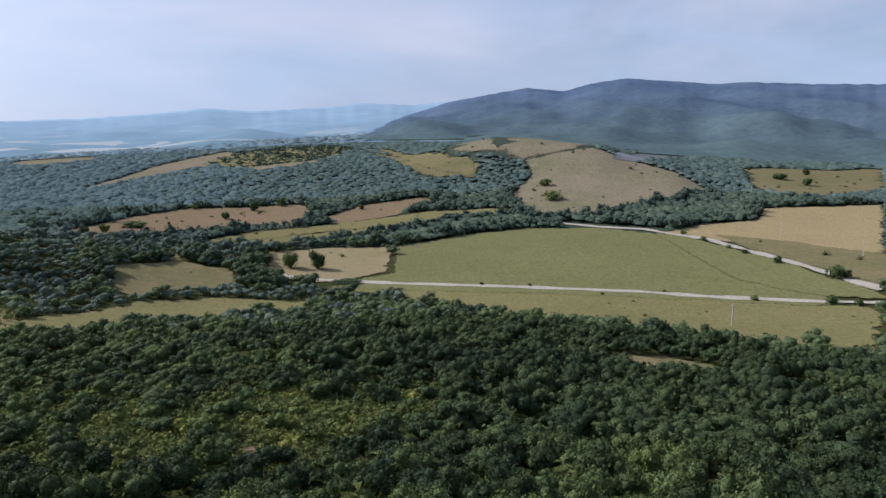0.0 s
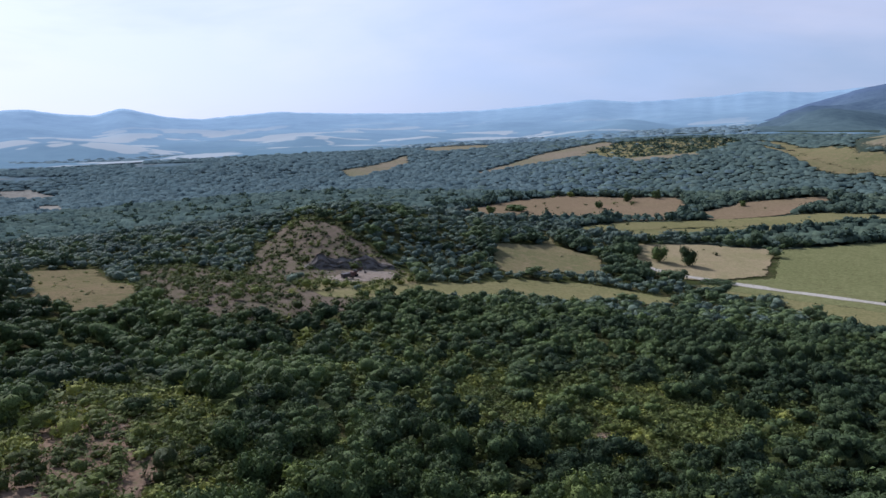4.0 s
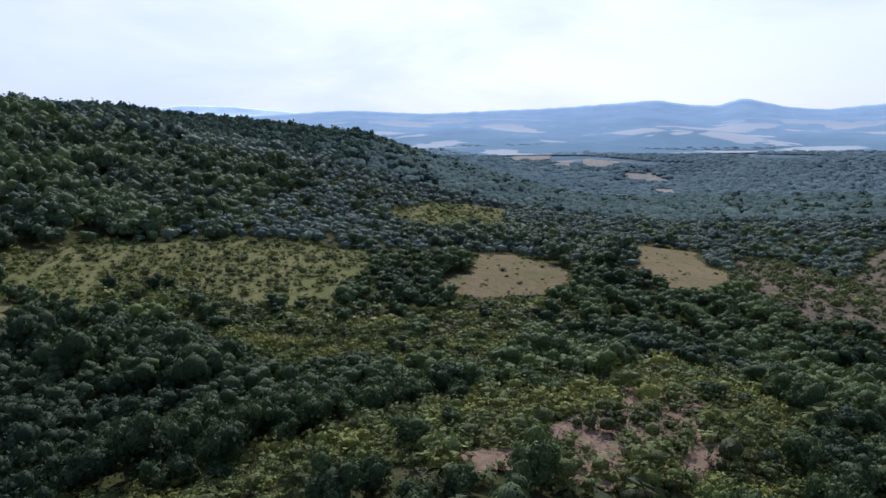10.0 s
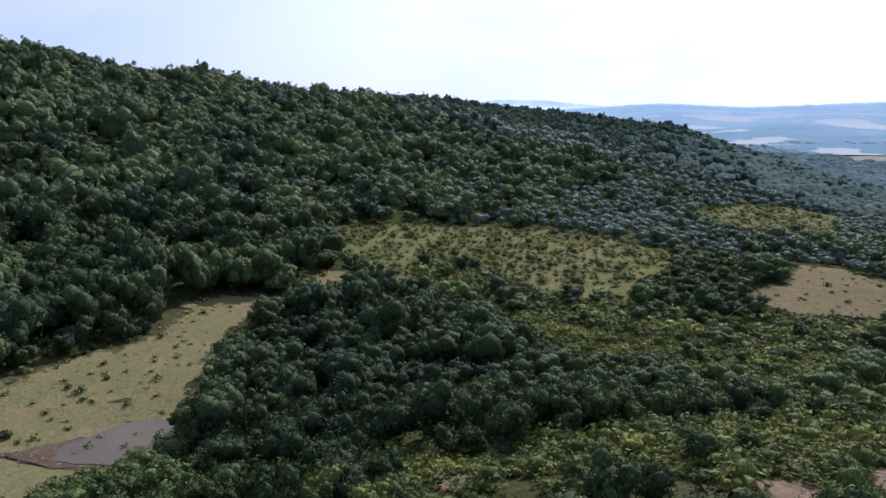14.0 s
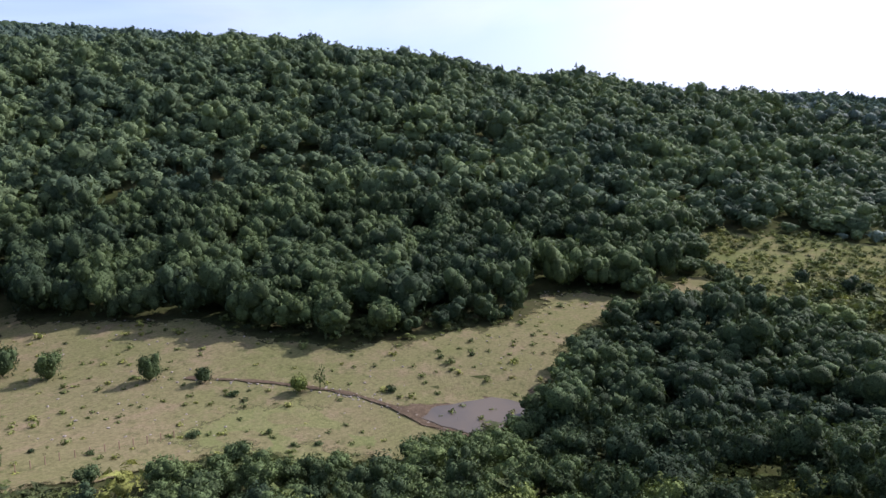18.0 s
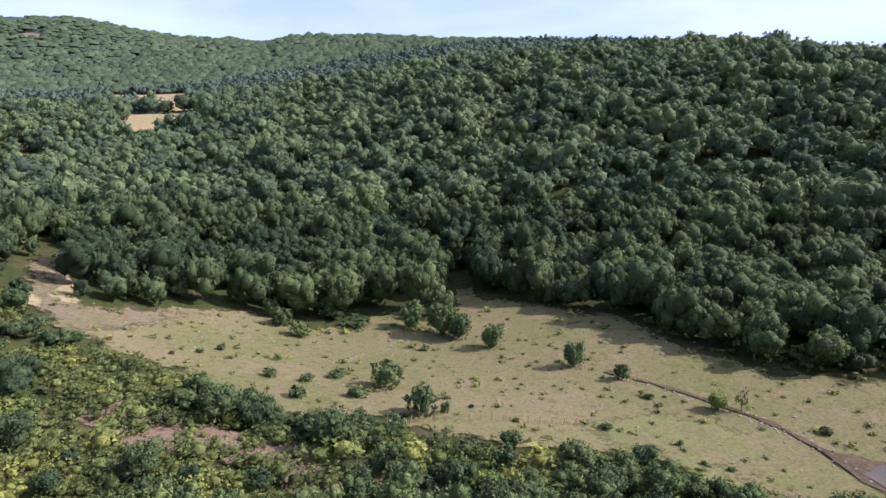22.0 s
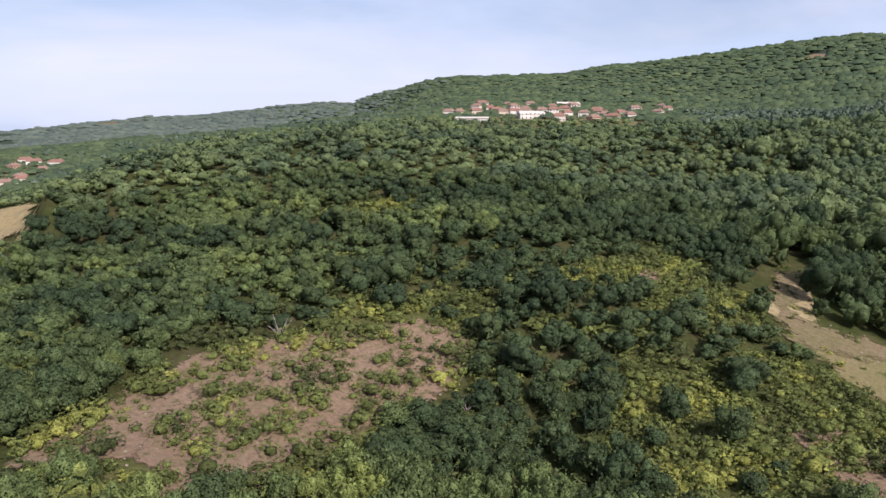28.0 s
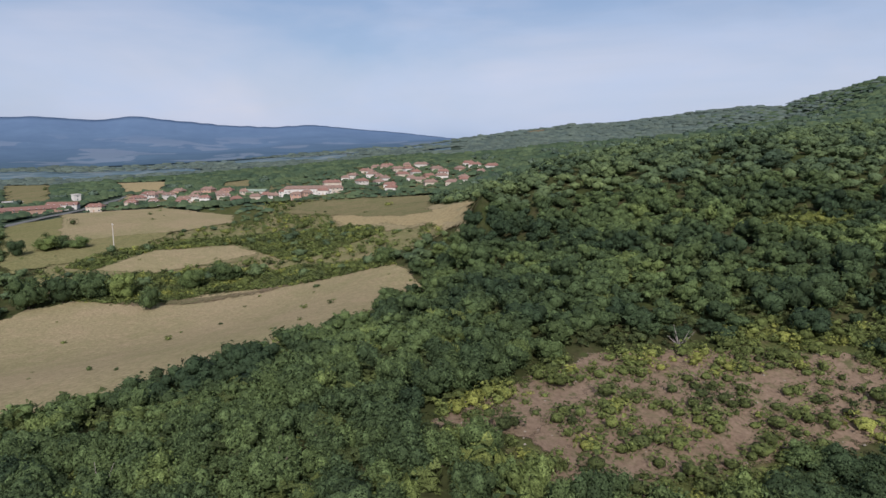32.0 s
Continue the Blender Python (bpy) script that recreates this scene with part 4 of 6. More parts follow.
house(693, 57, -65, 10.0, 8.5, 4.6, 1, 0, "cream plastered cottage with brown tiled roof")
house(700, 6, -107, 11.2, 9.5, 4.6, 0, 2, "two-storey village house with red tiled roof")
house(622, 107, -98, 12.1, 9.5, 4.6, 0, 1, "two-storey village house with red tiled roof")
house(688, -19, -110, 22.9, 14, 4.0, 3, 3, "long open barn with grey-green sheet roof", name='barn', category='barn', hip=0.2, rise_=1.6, chimney=False)
house(641, 162, -57, 49.9, 16, 4.5, 0, 2, "long low brick shed with red roof beside the road", name='warehouse', category='warehouse', bays=9, hip=0.3, chimney=False)
house(663, 139, -92, 23.7, 12, 4.5, 0, 0, "white and red warehouse beside the road", name='warehouse', category='warehouse', bays=5, hip=0.3, chimney=False)
house(728, 194, -56, 14.4, 9, 5, 2, 0, "white flat-roofed store building", name='warehouse', category='warehouse', rise_=0.6, chimney=False)
house(707, 137, -56, 5.8, 6, 9, 2, 0, "tall narrow white silo tower", name='silo_tower', category='tower', bays=1, rise_=0.5, hip=1, chimney=False)
house(789, -168, -93, 14.1, 9.5, 4.4, 0, 3, "two-storey village house with red tiled roof")
house(745, -170, -81, 12.2, 9.5, 4.4, 1, 1, "cream plastered cottage with brown tiled roof")
house(733, -179, -80, 10.8, 9.2, 4.4, 0, 0, "two-storey village house with red tiled roof")
house(759, -200, -115, 15.0, 9.5, 4.4, 1, 3, "cream plastered cottage with brown tiled roof")
house(725, -139, -118, 11.8, 9.5, 4.4, 1, 0, "cream plastered cottage with brown tiled roof")
house(616, -135, -124, 10.1, 8.6, 4.4, 0, 0, "two-storey village house with red tiled roof")
house(646, -167, -99, 13.8, 9.5, 4.4, 1, 1, "cream plastered cottage with brown tiled roof")
house(617, -171, -97, 11.2, 9.5, 4.4, 1, 1, "cream plastered cottage with brown tiled roof")
house(595, -185, -117, 10.9, 9.3, 4.4, 1, 1, "cream plastered cottage with brown tiled roof")
house(599, -197, -109, 9.0, 7.6, 4.4, 0, 3, "two-storey village house with red tiled roof")
house(691, -239, -110, 12.8, 9.5, 4.4, 0, 0, "two-storey village house with red tiled roof")
house(658, -246, -133, 12.3, 9.5, 4.4, 0, 0, "two-storey village house with red tiled roof")
house(764, -139, -124, 11.1, 9.4, 4.4, 0, 1, "two-storey village house with red tiled roof")
house(705, -202, -89, 11.7, 9.5, 4.4, 1, 1, "cream plastered cottage with brown tiled roof")
house(697, -164, -89, 12.5, 9.5, 4.4, 0, 1, "two-storey village house with red tiled roof")
house(649, -191, -103, 11.8, 9.5, 4.4, 1, 0, "cream plastered cottage with brown tiled roof")
house(734, -120, -122, 9.5, 8.1, 4.4, 1, 3, "cream plastered cottage with brown tiled roof")
house(699, -178, -82, 9.2, 7.8, 4.4, 0, 0, "two-storey village house with red tiled roof")
house(630, -224, -97, 8.5, 7.2, 4.4, 1, 3, "cream plastered cottage with brown tiled roof")
house(665, -133, -79, 8.7, 7.4, 4.4, 1, 3, "cream plastered cottage with brown tiled roof")
house(389, -455, -147, 9.5, 8.1, 4.4, 1, 0, "cream plastered cottage with brown tiled roof")
house(369, -466, -128, 8.5, 7.2, 4.4, 0, 1, "two-storey village house with red tiled roof")
house(377, -454, -128, 7.5, 6.4, 4.4, 1, 1, "cream plastered cottage with brown tiled roof")
house(340, -463, -126, 8.2, 7.0, 4.4, 1, 1, "cream plastered cottage with brown tiled roof")
house(336, -473, -122, 10.1, 8.6, 4.4, 0, 0, "two-storey village house with red tiled roof")
house(347, -505, -153, 7.8, 6.6, 4.4, 1, 0, "cream plastered cottage with brown tiled roof")
house(326, -498, -126, 9.5, 8.1, 4.4, 1, 0, "cream plastered cottage with brown tiled roof")
house(295, -487, -128, 7.3, 6.2, 4.4, 0, 0, "two-storey village house with red tiled roof")
house(287, -499, -159, 8.2, 7.0, 4.4, 1, 0, "cream plastered cottage with brown tiled roof")
house(290, -526, -167, 7.7, 6.5, 4.4, 0, 3, "two-storey village house with red tiled roof")
house(258, -492, -170, 8.8, 7.5, 4.4, 0, 1, "two-storey village house with red tiled roof")
house(258, -520, -129, 7.4, 6.3, 4.4, 1, 3, "cream plastered cottage with brown tiled roof")
house(272, -601, -178, 8.4, 7.1, 4.4, 1, 0, "cream plastered cottage with brown tiled roof")
house(378, -497, -141, 7.0, 6.0, 4.4, 0, 0, "two-storey village house with red tiled roof")
house(355, -560, -161, 7.4, 6.3, 4.4, 1, 1, "cream plastered cottage with brown tiled roof")
house(306, -453, -130, 19.1, 10, 4.5, 2, 0, "long white farm building with pale roof", name='farm_building', category='building', bays=6, hip=0.4, chimney=False)
house(314, -392, -145, 22.2, 12, 3.6, 2, 0, "low grey farm shed with pale sheet roof", name='shed', category='shed', bays=6, hip=0.4, rise_=1.2, chimney=False)
house(436, -720, -128, 26.8, 9, 4, 2, 1, "long pale building above the village", name='farm_building', category='building', bays=5, hip=0.4, chimney=False)
house(692, 71, -114, 8.4, 6.7, 5.4, 1, 3, "small grey-plastered house with brown tiled roof")
house(726, 67, -119, 8.1, 6.5, 3.4, 1, 2, "small brick cottage with brown tiled roof")
house(739, 51, -120, 10.7, 8.6, 3.4, 1, 2, "small brick cottage with brown tiled roof")
house(701, 33, -105, 8.6, 6.9, 3.4, 1, 1, "small cream-plastered cottage with brown tiled roof")
house(714, 23, -124, 11.3, 9.0, 5.4, 1, 2, "small brick house with brown tiled roof")
house(681, 12, -88, 8.3, 6.6, 4.4, 1, 0, "small white-plastered house with brown tiled roof")
house(641, 41, -84, 10.9, 8.7, 5.4, 1, 1, "small cream-plastered house with brown tiled roof")
house(630, -2, -67, 8.2, 6.6, 4.4, 0, 2, "small brick house with faded red tiled roof")
house(675, -9, -90, 7.5, 6.0, 5.4, 1, 1, "small cream-plastered house with brown tiled roof")
house(639, -18, -91, 9.2, 7.4, 4.4, 1, 1, "small cream-plastered house with brown tiled roof")
house(656, -28, -94, 8.4, 6.7, 3.4, 0, 0, "small white-plastered cottage with faded red tiled roof")
house(629, -33, -92, 9.4, 7.5, 5.4, 1, 3, "small grey-plastered house with brown tiled roof")
house(652, -45, -109, 10.3, 8.2, 5.4, 0, 0, "small white-plastered house with faded red tiled roof")
house(625, -52, -102, 9.2, 7.4, 5.4, 1, 2, "small brick house with brown tiled roof")
house(633, -62, -72, 8.2, 6.6, 5.4, 1, 2, "small brick house with brown tiled roof")
house(646, -78, -102, 10.0, 8.0, 4.4, 0, 0, "small white-plastered house with faded red tiled roof")
house(648, -91, -92, 10.3, 8.2, 5.4, 1, 1, "small cream-plastered house with brown tiled roof")
house(721, -110, -105, 8.0, 6.4, 4.4, 1, 0, "small white-plastered house with brown tiled roof")
house(749, -141, -117, 7.7, 6.2, 4.4, 1, 0, "small white-plastered house with brown tiled roof")
house(706, -142, -86, 8.8, 7.0, 3.4, 1, 0, "small white-plastered cottage with brown tiled roof")
house(775, -162, -103, 8.7, 7.0, 4.4, 1, 1, "small cream-plastered house with brown tiled roof")
house(661, -164, -107, 8.5, 6.8, 4.4, 1, 0, "small white-plastered house with brown tiled roof")
house(688, -222, -69, 9.0, 7.2, 3.4, 1, 2, "small brick cottage with brown tiled roof")
house(714, -240, -115, 11.5, 9.2, 4.4, 0, 3, "small grey-plastered house with faded red tiled roof")
house(645, -140, -113, 11.2, 9.0, 3.4, 0, 0, "small white-plastered cottage with faded red tiled roof")
house(667, -198, -108, 10.4, 8.3, 5.4, 0, 3, "small grey-plastered house with faded red tiled roof")
house(665, -183, -86, 9.8, 7.8, 3.4, 0, 2, "small brick cottage with faded red tiled roof")
house(677, -119, -75, 10.6, 8.5, 5.4, 0, 3, "small grey-plastered house with faded red tiled roof")
house(684, -143, -71, 8.3, 6.6, 4.4, 1, 0, "small white-plastered house with brown tiled roof")
house(621, -204, -71, 8.4, 6.7, 3.4, 1, 1, "small cream-plastered cottage with brown tiled roof")
house(798, -157, -123, 9.5, 7.6, 3.4, 1, 2, "small brick cottage with brown tiled roof")
house(781, -189, -101, 8.5, 6.8, 3.4, 1, 2, "small brick cottage with brown tiled roof")
house(413, -522, -169, 8.1, 6.5, 4.4, 1, 0, "small white-plastered house with brown tiled roof")
house(452, -580, -124, 11.5, 9.2, 5.4, 0, 3, "small grey-plastered house with faded red tiled roof")
house(429, -593, -120, 9.0, 7.2, 3.4, 1, 1, "small cream-plastered cottage with brown tiled roof")
house(365, -513, -115, 8.8, 7.0, 5.4, 1, 3, "small grey-plastered house with brown tiled roof")
house(417, -616, -141, 9.6, 7.7, 4.4, 1, 3, "small grey-plastered house with brown tiled roof")
house(314, -497, -140, 7.8, 6.2, 5.4, 0, 0, "small white-plastered house with faded red tiled roof")
house(327, -535, -159, 9.1, 7.3, 4.4, 0, 1, "small cream-plastered house with faded red tiled roof")
house(353, -593, -116, 10.3, 8.2, 5.4, 1, 3, "small grey-plastered house with brown tiled roof")
house(315, -570, -148, 11.2, 9.0, 3.4, 0, 1, "small cream-plastered cottage with faded red tiled roof")
house(280, -520, -143, 7.6, 6.1, 3.4, 1, 3, "small grey-plastered cottage with brown tiled roof")
house(285, -555, -105, 11.0, 8.8, 3.4, 0, 1, "small cream-plastered cottage with faded red tiled roof")
house(311, -636, -133, 10.2, 8.2, 5.4, 1, 3, "small grey-plastered house with brown tiled roof")
house(351, -783, -171, 7.6, 6.1, 5.4, 1, 0, "small white-plastered house with brown tiled roof")
house(317, -722, -143, 9.5, 7.6, 5.4, 0, 0, "small white-plastered house with faded red tiled roof")
house(266, -477, -109, 9.0, 7.2, 3.4, 1, 2, "small brick cottage with brown tiled roof")
house(318, -462, -165, 10.8, 8.6, 5.4, 1, 3, "small grey-plastered house with brown tiled roof")
house(280, -451, -136, 8.3, 6.6, 4.4, 0, 3, "small grey-plastered house with faded red tiled roof")
house(368, -492, -124, 10.9, 8.7, 3.4, 0, 0, "small white-plastered cottage with faded red tiled roof")
house(50, 166, -17, 1.3, 1.6, 2.2, 2, 0, "small white hut at the wood's edge", name='hut', category='hut', bays=1, rise_=0.5, hip=0.3, chimney=False)



def pole(x, y, h, label="slim grey concrete power pole with crossarm"):
    z = float(ground_z(x, y)) + 0.2
    root = new("power_pole")
    root.matrix_world = pose(x, y, z, 0, 0, 30)
    tagged(root, label, "pole")
    bm = bmesh.new()
    bmesh.ops.create_cone(bm, cap_ends=True, segments=8, radius1=0.28, radius2=0.16, depth=h)
    bmesh.ops.translate(bm, verts=bm.verts, vec=(0, 0, h / 2))
    part("post", bm, WALLS[3], root)
    one_box("crossarm", root, WALLS[3], 0, 0, h - 0.7, 2.0, 0.14, 0.16)
    for i in (-0.85, 0, 0.85):
        bm = bmesh.new()
        bmesh.ops.create_cone(bm, cap_ends=True, segments=8, radius1=0.1, radius2=0.06, depth=0.35)
        bmesh.ops.translate(bm, verts=bm.verts, vec=(i, 0, h - 0.45))
        part("insulator", bm, WHITE, root)


pole(122, 292, 9.7)
pole(257, 534, 11.5)
pole(267, 444, 10.9)
pole(423, 65, 13.2)
pole(327, 751, 9.2)


# ---- trees ----
rng = np.random.default_rng(7)


def ico(level):
    bm = bmesh.new()
    bmesh.ops.create_icosphere(bm, subdivisions=level, radius=1.0)
    bm.verts.index_update()
    v = np.array([x.co for x in bm.verts])
    f = np.array([[y.index for y in x.verts] for x in bm.faces])
    bm.free()
    return v, f


ICO = {1: ico(1), 2: ico(2)}


def crown(seed, level, lobes, sprays, size, core=0.86):
    """A leafy crown, 2 m wide and 1 m half-high: dim lobes hung all over with leaf sprays."""
    r = np.random.default_rng(seed)
    vs, fs = [], []
    base = 0
    spots = [(np.array([0, 0, -0.08]), 0.78 if lobes else 0.95)]
    for i in range(lobes):
        a = 2 * np.pi * (i + r.uniform(0, 0.8)) / max(lobes, 1)
        d = np.array([np.cos(a) * 0.55, np.sin(a) * 0.55, r.uniform(-0.3, 0.55)])
        spots.append((d * r.uniform(0.7, 1.2), r.uniform(0.34, 0.52)))
    for k, (c, s) in enumerate(spots):
        v, f = ICO[level if k == 0 else 1]
        w = v * (s * core * r.uniform(0.82, 1.1, (len(v), 1)))
        vs.append(w + c)
        fs.append(f + base)
        base += len(v)
    weight = np.array([s * s for _, s in spots])
    which = r.choice(len(spots), size=sprays, p=weight / weight.sum())
    for k in which:
        c, s = spots[k]
        d = r.normal(size=3)
        d[2] = d[2] * 0.8 + 0.3
        d /= np.linalg.norm(d)
        p = c + d * s * r.uniform(0.86, 1.14)
        n = d + r.normal(size=3) * 0.75
        n /= np.linalg.norm(n)
        u = np.cross(n, r.normal(size=3))
        u /= np.linalg.norm(u)
        w = np.cross(n, u)
        q = size * r.uniform(0.55, 1.35)
        vs.append(np.array([p - u * q * 0.7 - w * q * 0.4, p + u * q * 0.7 - w * q * r.uniform(0, 0.4), p + w * q * 0.9 + u * q * r.uniform(-0.4, 0.4)]))
        fs.append(np.array([[0, 1, 2]]) + base)
        base += 3
    return np.concatenate(vs), np.concatenate(fs)


def dome(seed):
    """A far tree: a rough four-sided tuft with a rounded top."""
    r = np.random.default_rng(seed)
    a = np.arange(4) / 4 * 2 * np.pi
    low = np.stack([np.cos(a), np.sin(a), np.full(4, -0.6)], -1) * r.uniform(0.8, 1.15, (4, 1))
    top = np.stack([np.cos(a + 0.7) * 0.62, np.sin(a + 0.7) * 0.62, r.uniform(0.25, 0.9, 4)], -1) * r.uniform(0.8, 1.15, (4, 1))
    f = [[4, 5, 6], [4, 6, 7]]
    for i in range(4):
        j = (i + 1) % 4
        f += [[i, j, 4 + i], [j, 4 + j, 4 + i]]
    return np.concatenate([low, top]), np.array(f)


LOD = {
    "near": [crown(100 + i, 1, 8, 520, 0.105, 0.84) for i in range(10)],
    "mid": [crown(200 + i, 1, 4, 74, 0.21, 0.90) for i in range(10)],
    "broad": [crown(1100 + i, 1, 11, 220, 0.13, 0.86) for i in range(8)],
    "far": [crown(300 + i, 1, 1, 20, 0.30, 0.92) for i in range(8)],
    "dome": [dome(400 + i) for i in range(8)],
    "tussock": [crown(700 + i, 1, 0, 16, 0.6, 0.6) for i in range(6)],
    "shrub": [crown(600 + i, 1, 0, 44, 0.26, 0.62) for i in range(8)],
}


def wood(name, lod, x, y, radius, height, tint, label, lift=0.0, leaf=LEAF):
    """Many trees in one mesh."""
    vs, fs, ts, ns = [], [], [], []
    base = 0
    pick = rng.integers(len(LOD[lod]), size=len(x))
    z = ground_z(x, y) + lift
    for k, (v, f) in enumerate(LOD[lod]):
        sel = np.where(pick == k)[0]
        if not len(sel):
            continue
        a = rng.uniform(0, 2 * np.pi, len(sel))
        ca, sa = np.cos(a)[:, None], np.sin(a)[:, None]
        rr, hh = radius[sel][:, None], height[sel][:, None]
        px = (v[:, 0] * ca - v[:, 1] * sa) * rr + x[sel][:, None]
        py = (v[:, 0] * sa + v[:, 1] * ca) * rr + y[sel][:, None]
        pz = (v[:, 2] * (0.34 if lod == "dome" else 0.52) + (0.62 if lod == "dome" else 0.50)) * hh + z[sel][:, None]
        vs.append(np.stack([px, py, pz], -1).reshape(-1, 3))
        fs.append((f[None] + (np.arange(len(sel)) * len(v))[:, None, None] + base).reshape(-1, 3))
        ts.append(np.repeat(tint[sel], len(v)))
        base += len(sel) * len(v)
        if lod == "dome":
            up = np.broadcast_to(v[:, 2] * 0.4 + 0.9, px.shape)
            ns.append(np.stack([(v[:, 0] * ca - v[:, 1] * sa) * 0.55, (v[:, 0] * sa + v[:, 1] * ca) * 0.55, up], -1).reshape(-1, 3))
    ob = mesh_object(name, np.concatenate(vs), np.concatenate(fs), leaf, np.concatenate(ts), smooth=True)
    if ns:
        n = np.concatenate(ns)
        ob.data.normals_split_custom_set_from_vertices(n / np.linalg.norm(n, axis=1)[:, None])
    return tagged(ob, label, "trees", kind="stuff")


def scatter(r0, r1, step):
    """Jittered grid of places between two distances."""
    n = int(r1 / step) + 1
    g = (np.arange(-n, n + 1)) * step
    x, y = np.meshgrid(g, g)
    x = (x + (np.arange(len(g)) % 2)[:, None] * step / 2).ravel()
    x = x + rng.uniform(-0.38, 0.38, x.size) * step
    y = y.ravel() + rng.uniform(-0.38, 0.38, y.size) * step
    r = np.hypot(x, y)
    k = (r >= r0) & (r < r1)
    return x[k], y[k]


def cover(x, y):
    """0: wood, 1: open, 2: bare soil with shrubs, 3: scrub, 4: village, 5: thicket."""
    c = np.zeros(x.shape, int)
    for kind, p in PATCHES:
        k = {"soil": 2, "heath": 2, "dry": 10, "scrub": 3, "village": 4, "rough": 8, "bush": 5, "grass": 6, "pale": 7, "fallow": 7, "tan": 7, "lush": 6, "worn": 6, "pink": 9, "brown": 9}.get(kind, 1)
        c[inside(p, x, y)] = k
    return c


def wave(x, y, s, seed):
    """Smooth random field from a few plane waves, about -1 to 1."""
    r = np.random.default_rng(seed)
    v = np.zeros(x.shape)
    for _ in range(9):
        a, p, f = r.uniform(0, 6.28), r.uniform(0, 6.28), r.uniform(0.5, 1.6) / s
        v += np.sin((x * np.cos(a) + y * np.sin(a)) * f * 6.28 + p)
    return v / 3.2


SKYLINE = np.maximum.accumulate(np.where(RINGS[:, None] > 5, (GZ - 85.0) / np.maximum(RINGS, 5)[:, None], -9), 0)


def in_lee(x, y, z):
    """Whether a tree top lies behind a rise, seen from the hilltop."""
    r = np.hypot(x, y)
    i = np.clip(np.searchsorted(RINGS, r) - 2, 0, len(RINGS) - 1)
    j = np.round((np.arctan2(-x, y) % (2 * np.pi)) / (2 * np.pi) * SPOKES).astype(int) % SPOKES
    return (z - 85.0) / r < SKYLINE[i, j] - 0.002


# stands of older, taller and darker oaks, then two mainly tinted darker
GROVES = [
    (1.22, 1.45, 0.45, [(-134, -71), (-152, -66), (-177, -49), (-173, -18), (-150, -11), (-123, 2), (-101, 7), (-85, 4), (-87, -14), (-85, -24), (-86, -53), (-97, -64), (-107, -60)]),
    (1.22, 1.45, 0.45, [(-306, 58), (-331, 84), (-364, 132), (-334, 176), (-234, 129), (-224, 115), (-275, 79), (-272, 51)]),
    (1.22, 1.35, 0.45, [(169, -190), (150, -247), (96, -306), (61, -198), (71, -180), (95, -158), (119, -143)]),
    (1.0, 1.05, 0.35, [(95, -70), (120, -120), (92, -200), (20, -190), (46, -150), (30, -118), (18, -80), (20, -55), (58, -42), (66, -70), (84, -100)]),
    (1.0, 1.1, 0.45, [(20, 60), (60, 40), (170, 120), (140, 230), (60, 260), (-60, 230), (-20, 130), (40, 110)]),
]


def at_edge(x, y, reach):
    """Whether open land lies within reach of a tree."""
    hit = np.zeros(x.shape, bool)
    for k in range(6):
        c = cover(x + reach * math.cos(k * math.pi / 3), y + reach * math.sin(k * math.pi / 3))
        hit |= np.isin(c, (1, 6, 7, 9, 10))
    return hit


